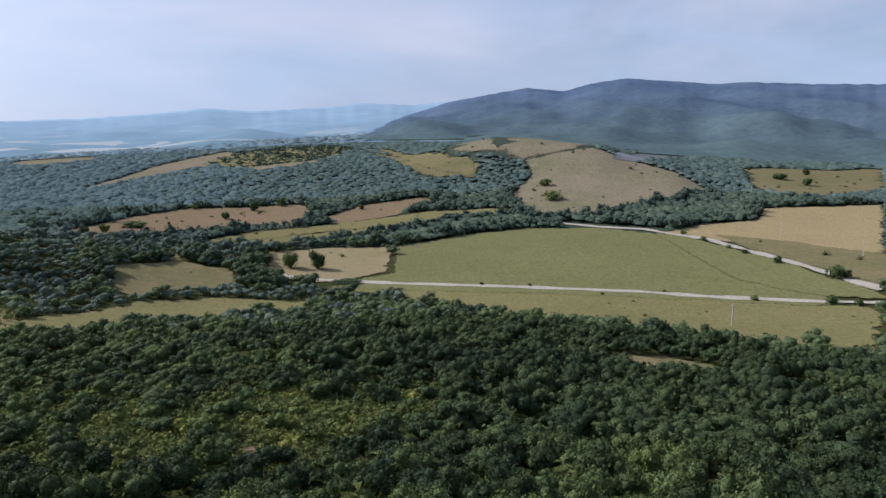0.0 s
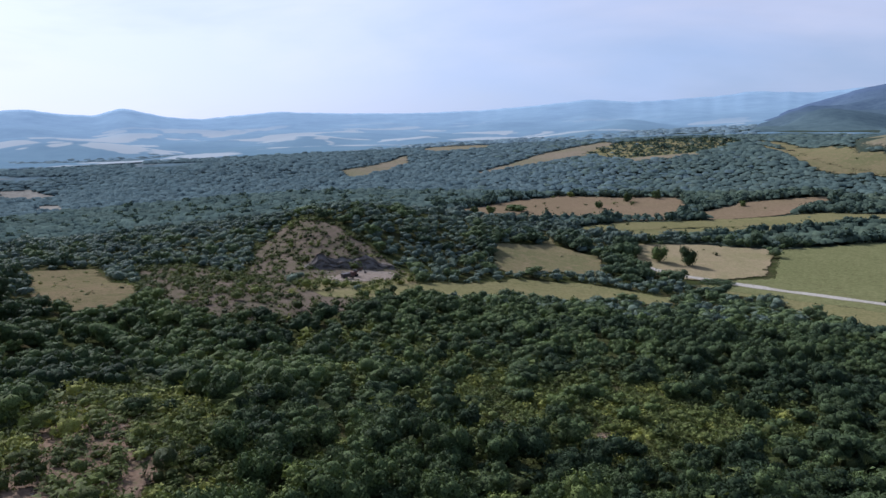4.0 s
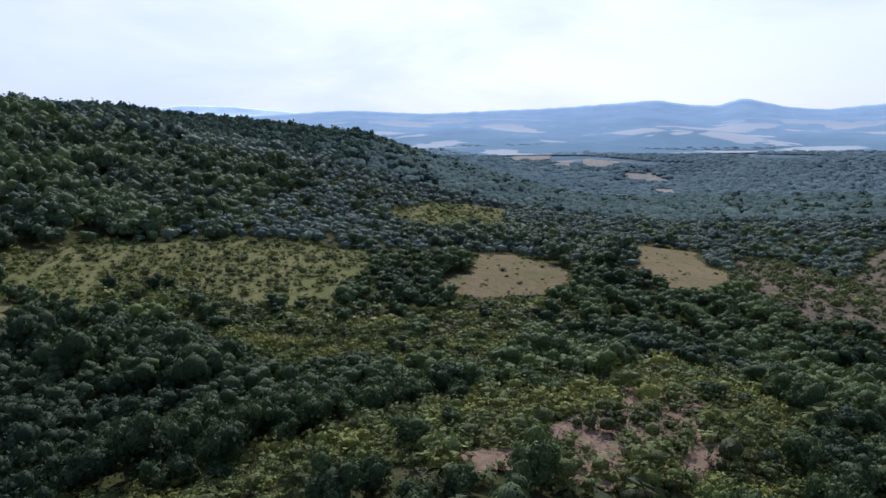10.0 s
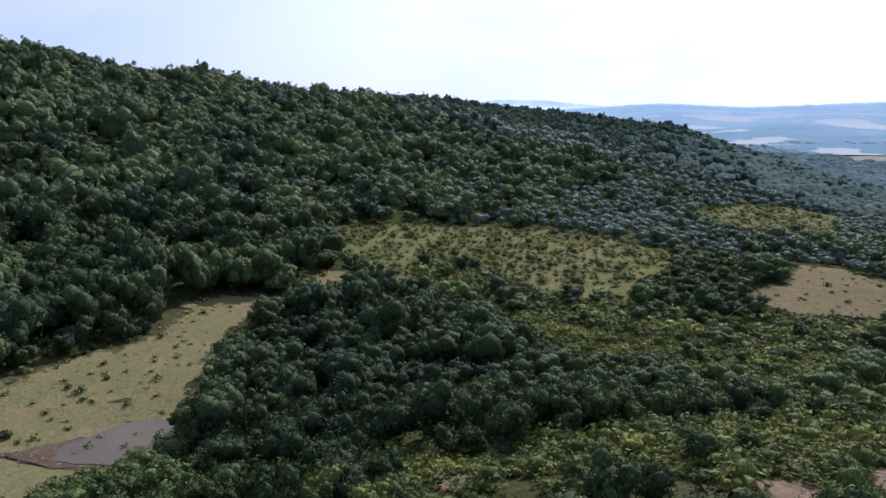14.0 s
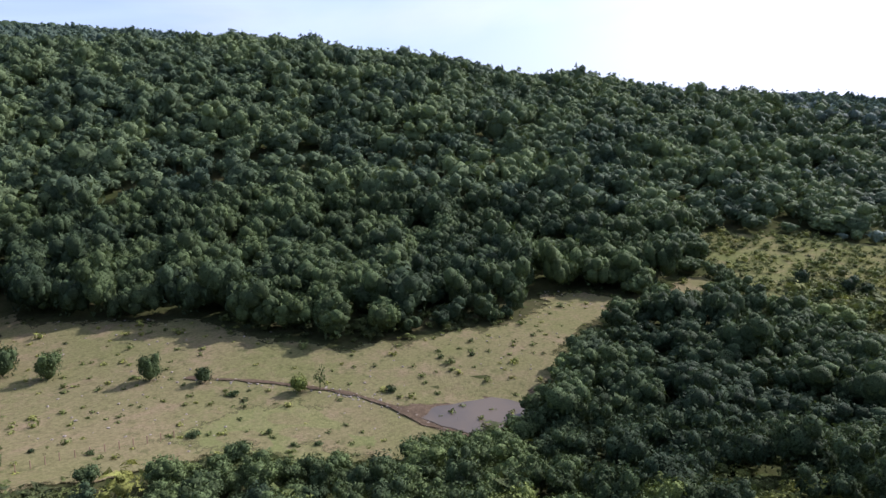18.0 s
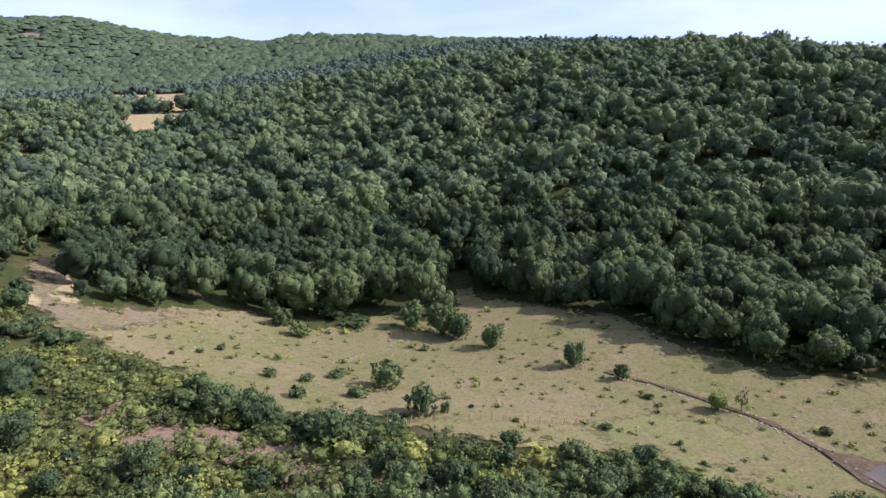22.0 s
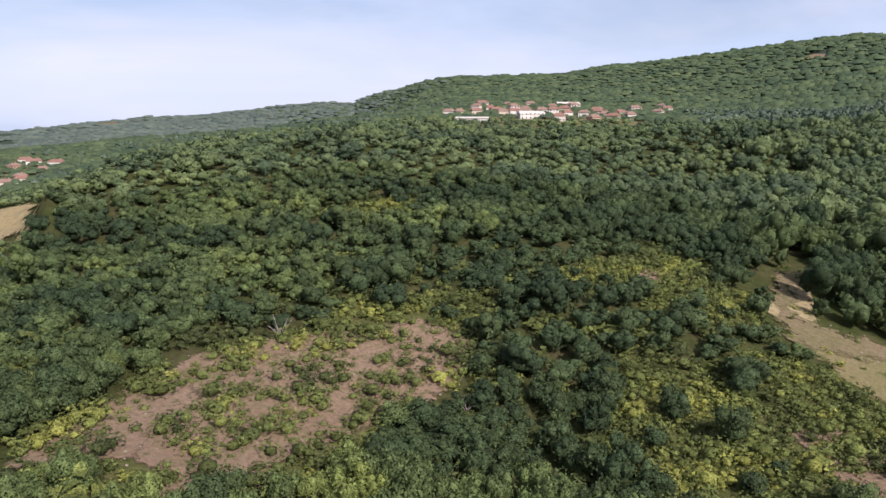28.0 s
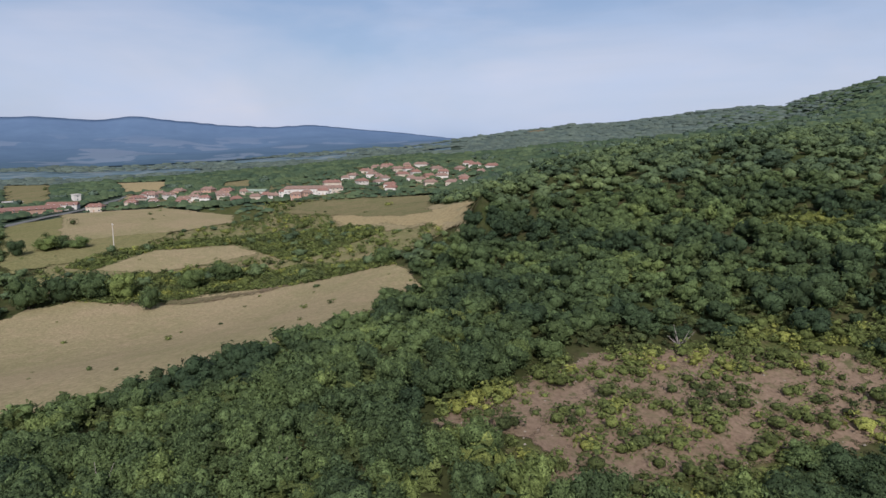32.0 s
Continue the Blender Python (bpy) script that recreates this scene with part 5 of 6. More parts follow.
def plant(name, lod, r0, r1, step, label, leaf=LEAF):
    x, y = scatter(r0, r1, step)
    c = cover(x, y)
    u = rng.uniform(0, 1, x.size)
    r = np.hypot(x, y)
    a = np.degrees(np.arctan2(-x, y)) % 360
    if r0 > 1500:
        u = np.where((a > 315) | (a < 6), 2.0, u)
    plain = (r > 1350) & (((a > 36) & (a < 84)) | ((a > 252) & (a < 320)))
    keep = ((c == 0) & (u < 0.97)) | ((c == 4) & (u < 0.5)) | ((c == 5) & (u < np.where((a < 48) | (a > 330), 0.5, 0.17))) | ((c == 8) & (u < 0.06))
    keep &= ~(plain & (wave(x, y, 420, 9) < 0.25)) & ~((a > 290) & (a < 322) & (u > (0.6 if r0 < 250 else 0.3)))
    if r0 > 250:
        keep &= ~(in_lee(x, y, ground_z(x, y) + 9) & (rng.uniform(0, 1, x.size) > 0.05))
    x, y, u, c = x[keep], y[keep], u[keep], c[keep]
    slope = np.clip((-y * 0.8 - x * 0.3 - 60) / 120, 0, 1) * (np.hypot(x, y) > 150)
    slope = slope * np.clip((205 - np.degrees(np.arctan2(-x, y)) % 360) / 14, 0, 1)
    if 100 < r0 < 500:
        thin = (slope < 0.5) | (rng.uniform(0, 1, x.size) < 0.76)
        x, y, u, c, slope = x[thin], y[thin], u[thin], c[thin], slope[thin]
    size = rng.uniform(0.62, 1.22, x.size) if r0 < 500 else rng.uniform(0.6, 1.25, x.size)
    size *= np.where(u < 0.1, 0.6, np.where(u > 0.82, 1.28, 1.0))
    h = (4.8 + 3.0 * slope) * size * (1 + 0.15 * wave(x, y, 40, 3))
    h = np.where(c == 4, h * 0.95, h) * max(1.0, (step / 6.5) ** 0.2)
    rad = min(step, 14.0) * (0.59 if r0 < 500 else 0.80) * size ** 0.8 * rng.uniform(0.9, 1.15, x.size)
    if 100 < r0 < 500:
        rad, h = rad * (1 + 0.50 * (slope >= 0.5)), h * (1 + 0.36 * (slope >= 0.5))
    if 100 < r0 < 200:
        k = slope >= 0.5
        k[k] = at_edge(x[k], y[k], 12)
        h = np.where(k, h * 1.3, h)
    tint = np.clip(0.38 + 0.26 * wave(x, y, 55, 5) + rng.normal(0, 0.18, x.size), 0, 0.84)
    tint = tint * (1 - (0.32 if r0 < 200 else 0.1) * (slope >= 0.5))
    for wider, taller, darker, stand_ in GROVES:
        k = inside(stand_, x, y)
        rad, h, tint = np.where(k, rad * wider, rad), np.where(k, h * taller, h), np.where(k, tint * darker, tint)
    if r0 > 250 and r1 < 900:
        a = np.degrees(np.arctan2(-x, y)) % 360
        k = ((a > 318) | (a < 42)) & (np.hypot(x, y) > 400) & (c == 0)
        k[k] = at_edge(x[k], y[k], 15)
        tall = rng.uniform(1.2, 1.75, x.size)
        rad, h, tint = np.where(k, rad * (1.35 if step > 5 else 1.15), rad), np.where(k, h * tall, h), np.where(k, tint * 0.6, tint)
    return x, y, rad, h, tint


def unseen(t):
    b = np.degrees(np.arctan2(-t[0], t[1])) % 360
    return (b > 290) & (b < 322)


near_wood = plant("oak_trees_near", "near", 42, 112, 4.2, "")
ahead = np.degrees(np.arctan2(-near_wood[0], near_wood[1])) % 360
ahead = (ahead > 52) & (ahead < 106) & (np.hypot(near_wood[0], near_wood[1]) < 80) & (rng.uniform(0, 1, len(ahead)) < 0.6)
near_wood = [a[~ahead] for a in near_wood]
far_off = np.hypot(near_wood[0], near_wood[1])
bearing = np.degrees(np.arctan2(-near_wood[0], near_wood[1])) % 360
single = np.zeros(len(far_off), bool)
single[np.argsort(np.where((far_off > 66) & ((bearing < 292) | (bearing > 324)), far_off, 999))[:300]] = True
SINGLES = [a[single] for a in near_wood]
below = ~single & ((far_off < 62) | unseen(near_wood))
wood("oak_trees_near", "near", *[a[~single & ~below] for a in near_wood], "dense dark green oak scrub on the hilltop")
wood("oak_trees_below", "far", *[a[below] for a in near_wood], "oak scrub right below the hilltop")
trees = plant("", "", 112, 262, 5.2, "")
back_side = unseen(trees)
wide = (trees[2] > 3.7) & ~back_side
wood("oak_trees", "mid", *[a[~back_side & ~wide] for a in trees], "dense green oak wood on the slopes")
wood("old_oak_trees", "broad", *[a[wide] for a in trees], "tall broad-crowned dark oaks at the wood's edge")
wood("oak_trees_behind", "far", *[a[back_side] for a in trees], "green oak wood behind the hilltop")
trees = plant("", "", 262, 540, 6.4, "")
big = (trees[2] > 4.6) & (np.hypot(trees[0], trees[1]) < 480)
# oaks in the valley sector get leaves with haze painted in
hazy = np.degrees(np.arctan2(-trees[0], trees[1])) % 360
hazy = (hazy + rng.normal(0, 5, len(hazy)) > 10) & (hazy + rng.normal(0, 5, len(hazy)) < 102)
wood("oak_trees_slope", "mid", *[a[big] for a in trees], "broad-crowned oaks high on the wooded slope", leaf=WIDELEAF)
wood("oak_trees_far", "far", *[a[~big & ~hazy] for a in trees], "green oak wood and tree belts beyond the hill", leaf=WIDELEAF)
wood("oak_trees_valley", "far", *[a[~big & hazy] for a in trees], "dim green oak wood down in the valley", leaf=WIDEHAZELEAF)
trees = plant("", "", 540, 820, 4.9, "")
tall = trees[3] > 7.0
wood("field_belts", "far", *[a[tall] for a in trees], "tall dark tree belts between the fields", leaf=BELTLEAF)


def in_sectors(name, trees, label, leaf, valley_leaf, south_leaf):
    """One wood, its leaf colours painted hazier in the valley below the sun and greener on the sunlit southern side."""
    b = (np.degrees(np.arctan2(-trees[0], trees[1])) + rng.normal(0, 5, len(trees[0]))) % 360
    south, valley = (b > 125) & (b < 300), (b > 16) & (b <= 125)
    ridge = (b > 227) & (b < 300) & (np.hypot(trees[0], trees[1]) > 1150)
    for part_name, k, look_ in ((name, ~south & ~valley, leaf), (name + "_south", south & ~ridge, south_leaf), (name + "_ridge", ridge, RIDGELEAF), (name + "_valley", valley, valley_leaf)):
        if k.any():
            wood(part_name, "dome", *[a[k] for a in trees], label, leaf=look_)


in_sectors("distant_wood", [a[~tall] for a in trees], "distant green woodland on the hills", BELTLEAF, HAZELEAF, THINHAZELEAF)
in_sectors("hill_wood", plant("", "", 820, 1150, 6.2, ""), "distant green woodland high on the hills", MIDLEAF, MISTLEAF, THINHAZELEAF)
in_sectors("mountain_wood", plant("", "", 1150, 1560, 8.6, ""), "green woodland up to the mountain crest", MIDLEAF, MISTLEAF, THINHAZELEAF)
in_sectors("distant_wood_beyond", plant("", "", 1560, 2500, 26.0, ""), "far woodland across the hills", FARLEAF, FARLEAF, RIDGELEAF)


def bushes(name, lod, r0, r1, step, kinds, chance, sizes, label, tone=0.5):
    x, y = scatter(r0, r1, step)
    c = cover(x, y)
    clump = wave(x, y, 14, 11) * 0.35 + 0.5
    keep = np.isin(c, kinds) & (rng.uniform(0, 1, x.size) < chance * clump * 2 + 0.45 * (5 in kinds))
    x, y = x[keep], y[keep]
    s = rng.uniform(*sizes, x.size) * (1 + 0.6 * (rng.uniform(0, 1, x.size) > 0.85))
    tint = np.clip(tone + 0.30 * wave(x, y, 20, 17) + rng.normal(0, 0.18, x.size), 0, 1)
    return wood(name, lod, x, y, s, s * rng.uniform(0.9, 1.7, x.size), tint, label, leaf=BELTLEAF if name == "pasture_bushes_beyond" else SHRUBLEAF)


bushes("shrubs_beyond", "shrub", 215, 520, 2.9, (2,), 0.68, (0.5, 2.0), "low shrubs on the bare quarry hill", 0.35)
bushes("shrubs", "shrub", 40, 215, 2.1, (2,), 0.82, (0.7, 1.9), "low green shrubs dotted over bare soil", 0.55)
bushes("scrub_bushes", "shrub", 60, 500, 2.6, (3,), 0.85, (0.4, 1.7), "small bushes scattered over the hill meadow", 0.6)
bushes("grass_tufts", "tussock", 80, 260, 2.6, (6,), 0.32, (0.2, 0.8), "small dry tussocks and bushlets in the grazed meadow", 0.78)
bushes("field_tufts", "tussock", 160, 420, 7.5, (7,), 0.10, (0.3, 0.9), "scattered tussocks in the dry fields", 0.4)
bushes("dry_tufts", "tussock", 160, 420, 3.4, (10,), 0.35, (0.25, 0.8), "dark tufts and small bushes in dry hill grass", 0.5)
bushes("pasture_bushes_beyond", "tussock", 900, 1500, 9.0, (8,), 0.6, (1.5, 4.0), "dark bushes over far pasture", 0.3)
bushes("pasture_bushes", "shrub", 200, 700, 4.6, (8,), 0.6, (0.8, 2.8), "low green bushes over rough pasture", 0.6)
bushes("thicket_bushes_beyond", "tussock", 170, 480, 1.75, (5,), 1.0, (0.75, 1.55), "dense bushes and saplings further down the slope", 0.5)
bushes("field_bushes", "shrub", 420, 1050, 15.0, (7, 9), 0.16, (0.8, 2.6), "scattered dark bushes in the distant fields", 0.2)
bushes("undergrowth", "tussock", 62, 170, 2.8, (0,), 0.75, (0.9, 1.7), "leafy undergrowth between the oaks", 0.3)
bushes("thicket_bushes", "shrub", 40, 170, 1.75, (5,), 1.0, (0.75, 1.55), "dense yellow-green bushes and saplings", 0.68)

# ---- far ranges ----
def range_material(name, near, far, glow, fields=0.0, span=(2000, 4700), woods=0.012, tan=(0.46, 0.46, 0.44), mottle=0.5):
    """A backdrop range: haze painted in from wooded near colour to far colour, self-lit, with pale stubble fields on
    its low parts.
    """
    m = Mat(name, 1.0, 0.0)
    # painted haze: the tint shifts with distance from the origin
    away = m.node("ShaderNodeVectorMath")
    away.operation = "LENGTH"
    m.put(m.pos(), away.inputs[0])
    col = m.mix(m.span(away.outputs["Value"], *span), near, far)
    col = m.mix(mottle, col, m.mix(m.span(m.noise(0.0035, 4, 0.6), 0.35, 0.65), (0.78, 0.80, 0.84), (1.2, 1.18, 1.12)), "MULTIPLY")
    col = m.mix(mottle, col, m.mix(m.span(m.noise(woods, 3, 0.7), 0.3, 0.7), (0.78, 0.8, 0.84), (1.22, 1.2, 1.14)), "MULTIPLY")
    if fields:
        place = m.node("ShaderNodeSeparateXYZ")
        m.put(m.pos(), place.inputs[0])
        low = m.span(place.outputs["Z"], 60, 130, 1.0, 0.0)
        strip = m.span(m.noise(0.0032, 3, 0.5), 0.56, 0.575, 0.0, fields)
        both = m.node("ShaderNodeMath")
        both.operation = "MULTIPLY"
        m.put(low, both.inputs[0])
        m.put(strip, both.inputs[1])
        col = m.mix(both.outputs[0], col, tan)
    # emission stands in for light scattered by the haze
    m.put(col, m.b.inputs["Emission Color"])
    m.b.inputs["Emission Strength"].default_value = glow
    return m.done(col)


def far_range(name, near, far, line, material, label, rough=0.0, rising=1.25, swell=60.0, spurs=500.0):
    """A backdrop range: its skyline as bearing and rise in degrees, with a swelling front that rises towards it."""
    az = np.arange(line[0][0], line[-1][0], 0.15)
    el = np.interp(az, [p[0] for p in line], [p[1] for p in line])
    k = np.hanning(9)
    el = np.convolve(np.pad(el, 4, mode="edge"), k / k.sum(), "valid")
    el = el + rough * wave(az, az * 0, 2.0, 21) * 0.6 + rough * wave(az, az * 0, 0.7, 22) * 0.3
    rows = []
    for f in np.linspace(0, 1, 29):
        r = near + (far - near) * f
        x, y = -r * np.sin(np.radians(az)), r * np.cos(np.radians(az))
        low = ground_z(-near * np.sin(np.radians(az)), near * np.cos(np.radians(az))) + 3
        top = 85 + far * np.tan(np.radians(el))
        lump = wave(x, y, spurs, 31) + 0.45 * wave(x, y, spurs * 0.4, 33)
        z = low + (top - low) * (f ** rising) + (min(f * 4, 1) * (1 - f)) * swell * lump
        cap = 85 + r * (np.tan(np.radians(el)) - 0.0015 - 0.004 * (1 - f))
        rows.append(np.stack([x, y, np.minimum(z, cap) if f < 1 else z], -1))
    rows.append(rows[-1] + np.array([0, 0, -200]) * 1.0 + (rows[-1] - rows[-2]) * 0.3)
    v = np.stack(rows)
    n, mm = v.shape[:2]
    i = np.arange(n * mm).reshape(n, mm)
    q = np.stack([i[:-1, :-1], i[1:, :-1], i[1:, 1:], i[:-1, 1:]], -1).reshape(-1, 4)
    ob = mesh_object(name, v.reshape(-1, 3), q, material, smooth=True)
    return tagged(ob, label, "mountain", kind="structure")


# blue tints, greyed fields and glow are haze put into the colours
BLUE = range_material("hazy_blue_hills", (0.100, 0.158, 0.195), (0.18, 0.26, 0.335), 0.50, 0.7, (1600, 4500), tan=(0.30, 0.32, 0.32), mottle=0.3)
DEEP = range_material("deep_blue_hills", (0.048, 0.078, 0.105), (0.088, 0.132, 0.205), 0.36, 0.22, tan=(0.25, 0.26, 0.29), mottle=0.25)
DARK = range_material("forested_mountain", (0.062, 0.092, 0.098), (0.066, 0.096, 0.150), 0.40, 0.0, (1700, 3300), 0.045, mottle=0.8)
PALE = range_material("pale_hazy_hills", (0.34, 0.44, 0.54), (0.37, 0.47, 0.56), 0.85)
far_range("mountain_range", 1600, 4700, [(-5.2, 2.08), (-0.8, 2.39), (2.4, 2.13), (6.4, 2.36), (8.6, 2.09), (14.9, 1.8), (18.2, 2.08), (22.2, 1.68), (26.8, 1.36), (31.3, 1.23), (37.7, 1.27), (42.6, 1.46), (48.4, 0.94), (50.7, 1.09), (53.8, 1.77), (55.6, 1.25), (57.7, 1.35), (59.9, 1.7), (63.2, 1.45), (68.9, 1.09), (78.2, 0.71), (84.0, 1.0), (90.0, 0.6), (97.0, 0.2)], BLUE, "long mountain range across the plain, painted hazy blue", 0.03, 2.5, 22.0, 800.0)
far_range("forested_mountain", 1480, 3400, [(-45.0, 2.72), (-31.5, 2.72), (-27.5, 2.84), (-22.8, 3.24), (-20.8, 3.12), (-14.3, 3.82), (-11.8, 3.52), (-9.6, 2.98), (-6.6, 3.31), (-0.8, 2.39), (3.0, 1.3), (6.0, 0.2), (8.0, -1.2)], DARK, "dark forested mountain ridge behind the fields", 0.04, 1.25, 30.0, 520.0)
far_range("pale_range", 4300, 4830, [(64.5, 0.47), (73.0, 0.39), (82.8, 0.46), (87.3, 0.74), (92.6, 1.26), (96.5, 1.31), (98.6, 0.99), (103.5, 0.43)], PALE, "hills on the horizon, painted pale with mist", 0.02)
far_range("blue_range", 2300, 4700, [(248.2, 0.03), (252.7, 0.25), (256.4, 0.66), (260.0, 0.93), (263.7, 1.31), (267.0, 1.09), (270.3, 1.24), (274.7, 1.63), (276.8, 1.89), (279.3, 1.54), (283.1, 1.76), (285.1, 1.68), (300.0, 2.2)], DEEP, "mountain range beyond the village plain, painted blue with haze", 0.03, 3.0, 16.0, 700.0)


# ---- single trees and bushes ----
def shared(name, verts, faces, material):
    ob = mesh_object(name, verts, faces, material, np.full(len(verts), 0.12), smooth=True)
    me = ob.data
    bpy.data.objects.remove(ob)
    return me


def trunk_mesh(limbs):
    """Tapered trunk with limbs, one metre high, that spreads to half a metre."""
    bm = bmesh.new()

    def limb(p, q, r1, r2):
        d = Vector(q) - Vector(p)
        m = Matrix.Translation((Vector(p) + Vector(q)) / 2) @ d.to_track_quat("Z", "Y").to_matrix().to_4x4()
        bmesh.ops.create_cone(bm, cap_ends=True, segments=6, radius1=r1, radius2=r2, depth=d.length, matrix=m)

    limb((0, 0, -0.03), (0.01, 0, 0.35), 0.07, 0.05)
    for i in range(limbs):
        a = i * 2.4
        limb((0.01, 0, 0.25 + 0.03 * i), (0.45 * math.cos(a), 0.45 * math.sin(a), 0.6 + 0.05 * (i % 3)), 0.035, 0.012)
    me = bpy.data.meshes.new("trunk")
    bm.to_mesh(me)
    bm.free()
    me.materials.append(BARK)
    return me


def stand(v):
    return np.stack([v[:, 0], v[:, 1], v[:, 2] * 0.60 + 0.44], -1)


CROWNS = [shared("crown", stand(v), f, SOLO) for v, f in [crown(800 + i, 1, 9, 760, 0.10, 0.84) for i in range(8)]]
TUFTS = [shared("foliage", stand(v), f, SOLO) for v, f in [crown(900 + i, 1, 2, 150, 0.26, 0.7) for i in range(6)]]
THIN = [shared("crown", stand(v), f, SOLO) for v, f in [crown(950, 1, 3, 120, 0.16, 0.3)]]
TRUNK, STEM = trunk_mesh(5), trunk_mesh(3)
pick = random.Random(3)


def grown(name, x, y, h, r, label, category, group, tops, stem):
    root = new(name)
    root.matrix_world = pose(x, y, float(ground_z(x, y)) + 0.1, 0, 0, pick.uniform(0, 360)) @ Matrix.Diagonal((r, r, h, 1))
    tagged(root, label, category, group)
    top = new(tops[0].name.split(".")[0], pick.choice(tops))
    top.parent = root
    low = new("trunk", stem)
    low.parent = root
    return root


def lone_oak(x, y, h, r):
    grown("oak_tree", x, y, h, r, "single round-crowned green oak in open grass", "tree", "single oaks in the fields", CROWNS, TRUNK)


def lone_bush(x, y, h, r):
    grown("bush", x, y, h, r, "low leafy green bush in dry grass", "bush", "bushes in the fields", TUFTS, STEM)


def lone_sapling(x, y, h, r):
    grown("sapling", x, y, h, r, "thin sparse young tree beside the ditch", "tree", "", THIN, STEM)


lone_oak(-97.5, 437.9, 11.7, 5.5)
lone_oak(-80.4, 438.1, 12.3, 5.4)
lone_oak(-210.1, 674.3, 9.7, 4.6)
lone_oak(-201.7, 745.6, 10.6, 5.0)
lone_oak(-179.1, 776.4, 10.9, 5.1)
lone_oak(-255.4, 495.9, 6.7, 4.0)
lone_oak(-252.2, 518.3, 7.0, 4.2)
lone_oak(-134.1, 743.7, 6.7, 3.6)
lone_oak(417.5, 813.0, 10.3, 5.9)
lone_oak(473.1, 924.6, 9.2, 5.0)
lone_oak(406.3, 856.1, 9.9, 9.9)
lone_oak(-252.1, 571.0, 6.0, 10.1)
lone_oak(-86.5, 735.4, 6.0, 3.6)
lone_oak(-268.1, 755.6, 6.4, 4.5)
lone_bush(207.4, 433.4, 5.9, 3.1)
lone_bush(216.5, 385.5, 8.6, 5.4)
lone_bush(223.1, 385.4, 5.4, 3.6)
lone_bush(20.6, 391.5, 2.2, 1.4)
lone_bush(47.1, 385.6, 2.2, 1.3)
lone_bush(154.4, 344.4, 3.4, 2.2)
lone_bush(185.4, 331.3, 4.7, 3.4)
lone_bush(196.5, 327.1, 3.4, 2.2)
lone_bush(116.3, 367.4, 1.9, 1.3)
lone_bush(81.7, 360.7, 1.8, 1.2)
lone_bush(202.1, 467.4, 3.7, 2.9)
lone_bush(198.5, 487.1, 3.4, 2.6)
lone_bush(192.8, 520.2, 4.0, 3.1)
lone_bush(187.5, 548.5, 3.7, 2.8)
lone_bush(114.4, 735.7, 10.8, 12.0)
lone_bush(116.4, 811.9, 9.2, 7.9)
lone_bush(-59.0, 404.0, 2.0, 10.0)
lone_oak(-63.3, -126.9, 6.0, 2.2)
lone_oak(-79.5, -101.7, 4.4, 1.9)
lone_oak(-43.9, -158.4, 10.3, 4.1)
lone_oak(-51.9, -144.8, 6.0, 2.9)
lone_oak(-46.7, -153.8, 8.1, 3.4)
lone_oak(-38.3, -166.3, 7.1, 3.1)
lone_oak(-10.7, -96.2, 7.9, 4.1)
lone_sapling(-83.0, -99.8, 5.1, 1.2)
lone_bush(-69.9, -118.2, 3.7, 1.9)
lone_bush(-23.7, -125.1, 5.9, 3.6)
lone_bush(-26.7, -109.4, 5.9, 3.2)
lone_bush(-2.6, -132.5, 2.0, 1.7)
lone_bush(-6.8, -119.9, 2.1, 1.7)
lone_bush(6.8, -149.5, 1.5, 1.1)
lone_bush(-56.7, -100.7, 1.4, 1.3)
lone_bush(-42.4, -105.4, 1.0, 0.7)
lone_bush(-36.6, -112.4, 0.8, 0.6)
lone_bush(-70.3, -109.5, 1.1, 1.2)
lone_bush(-6.9, -171.8, 4.9, 2.9)
lone_bush(-10.6, -164.3, 3.6, 2.8)
lone_bush(-37.3, -148.7, 1.6, 1.0)
lone_bush(-15.1, -132.4, 1.8, 1.9)
lone_bush(-17.7, -119.7, 2.1, 2.1)
lone_bush(1.2, -119.1, 2.1, 1.5)
lone_bush(-9.3, -129.8, 1.8, 1.6)
lone_bush(-108.6, -91.2, 1.2, 0.8)
lone_bush(-91.5, -89.2, 1.5, 1.2)
lone_bush(-114.0, -87.0, 1.0, 0.7)
lone_bush(-69.5, -84.4, 0.8, 0.8)
lone_bush(-66.5, -86.9, 0.9, 0.7)
lone_bush(-66.2, -93.1, 1.2, 0.6)
lone_bush(-31.2, -110.5, 2.2, 1.0)
lone_bush(-18.0, -105.8, 1.5, 0.8)
lone_bush(10.7, -145.7, 1.2, 0.9)
lone_bush(15.8, -142.8, 1.0, 0.7)
lone_bush(-19.9, -178.4, 4.5, 4.5)
lone_bush(-24.8, -170.9, 3.2, 4.3)
lone_oak(305.2, 35.0, 10.1, 4.5)
lone_oak(319.2, 82.7, 13.5, 8.1)
lone_oak(325.1, 71.3, 12.0, 8.2)
lone_oak(327.2, 60.8, 12.0, 8.2)
lone_oak(326.1, 48.4, 10.8, 6.7)
lone_oak(329.4, 19.6, 9.7, 6.7)
lone_oak(332.4, 5.0, 9.8, 8.1)
lone_oak(423.8, 92.2, 7.7, 7.0)
lone_oak(417.4, 97.7, 9.0, 6.9)
lone_oak(422.0, 82.1, 6.9, 6.2)
lone_oak(405.7, 108.1, 9.5, 5.1)
lone_oak(276.5, -57.2, 7.8, 5.7)
lone_bush(180.9, 35.2, 1.4, 0.8)
lone_bush(159.1, 20.8, 0.8, 0.5)
lone_bush(170.5, 27.6, 0.9, 0.6)
lone_bush(147.1, -5.0, 2.5, 0.7)
lone_bush(163.3, 5.1, 0.8, 0.5)
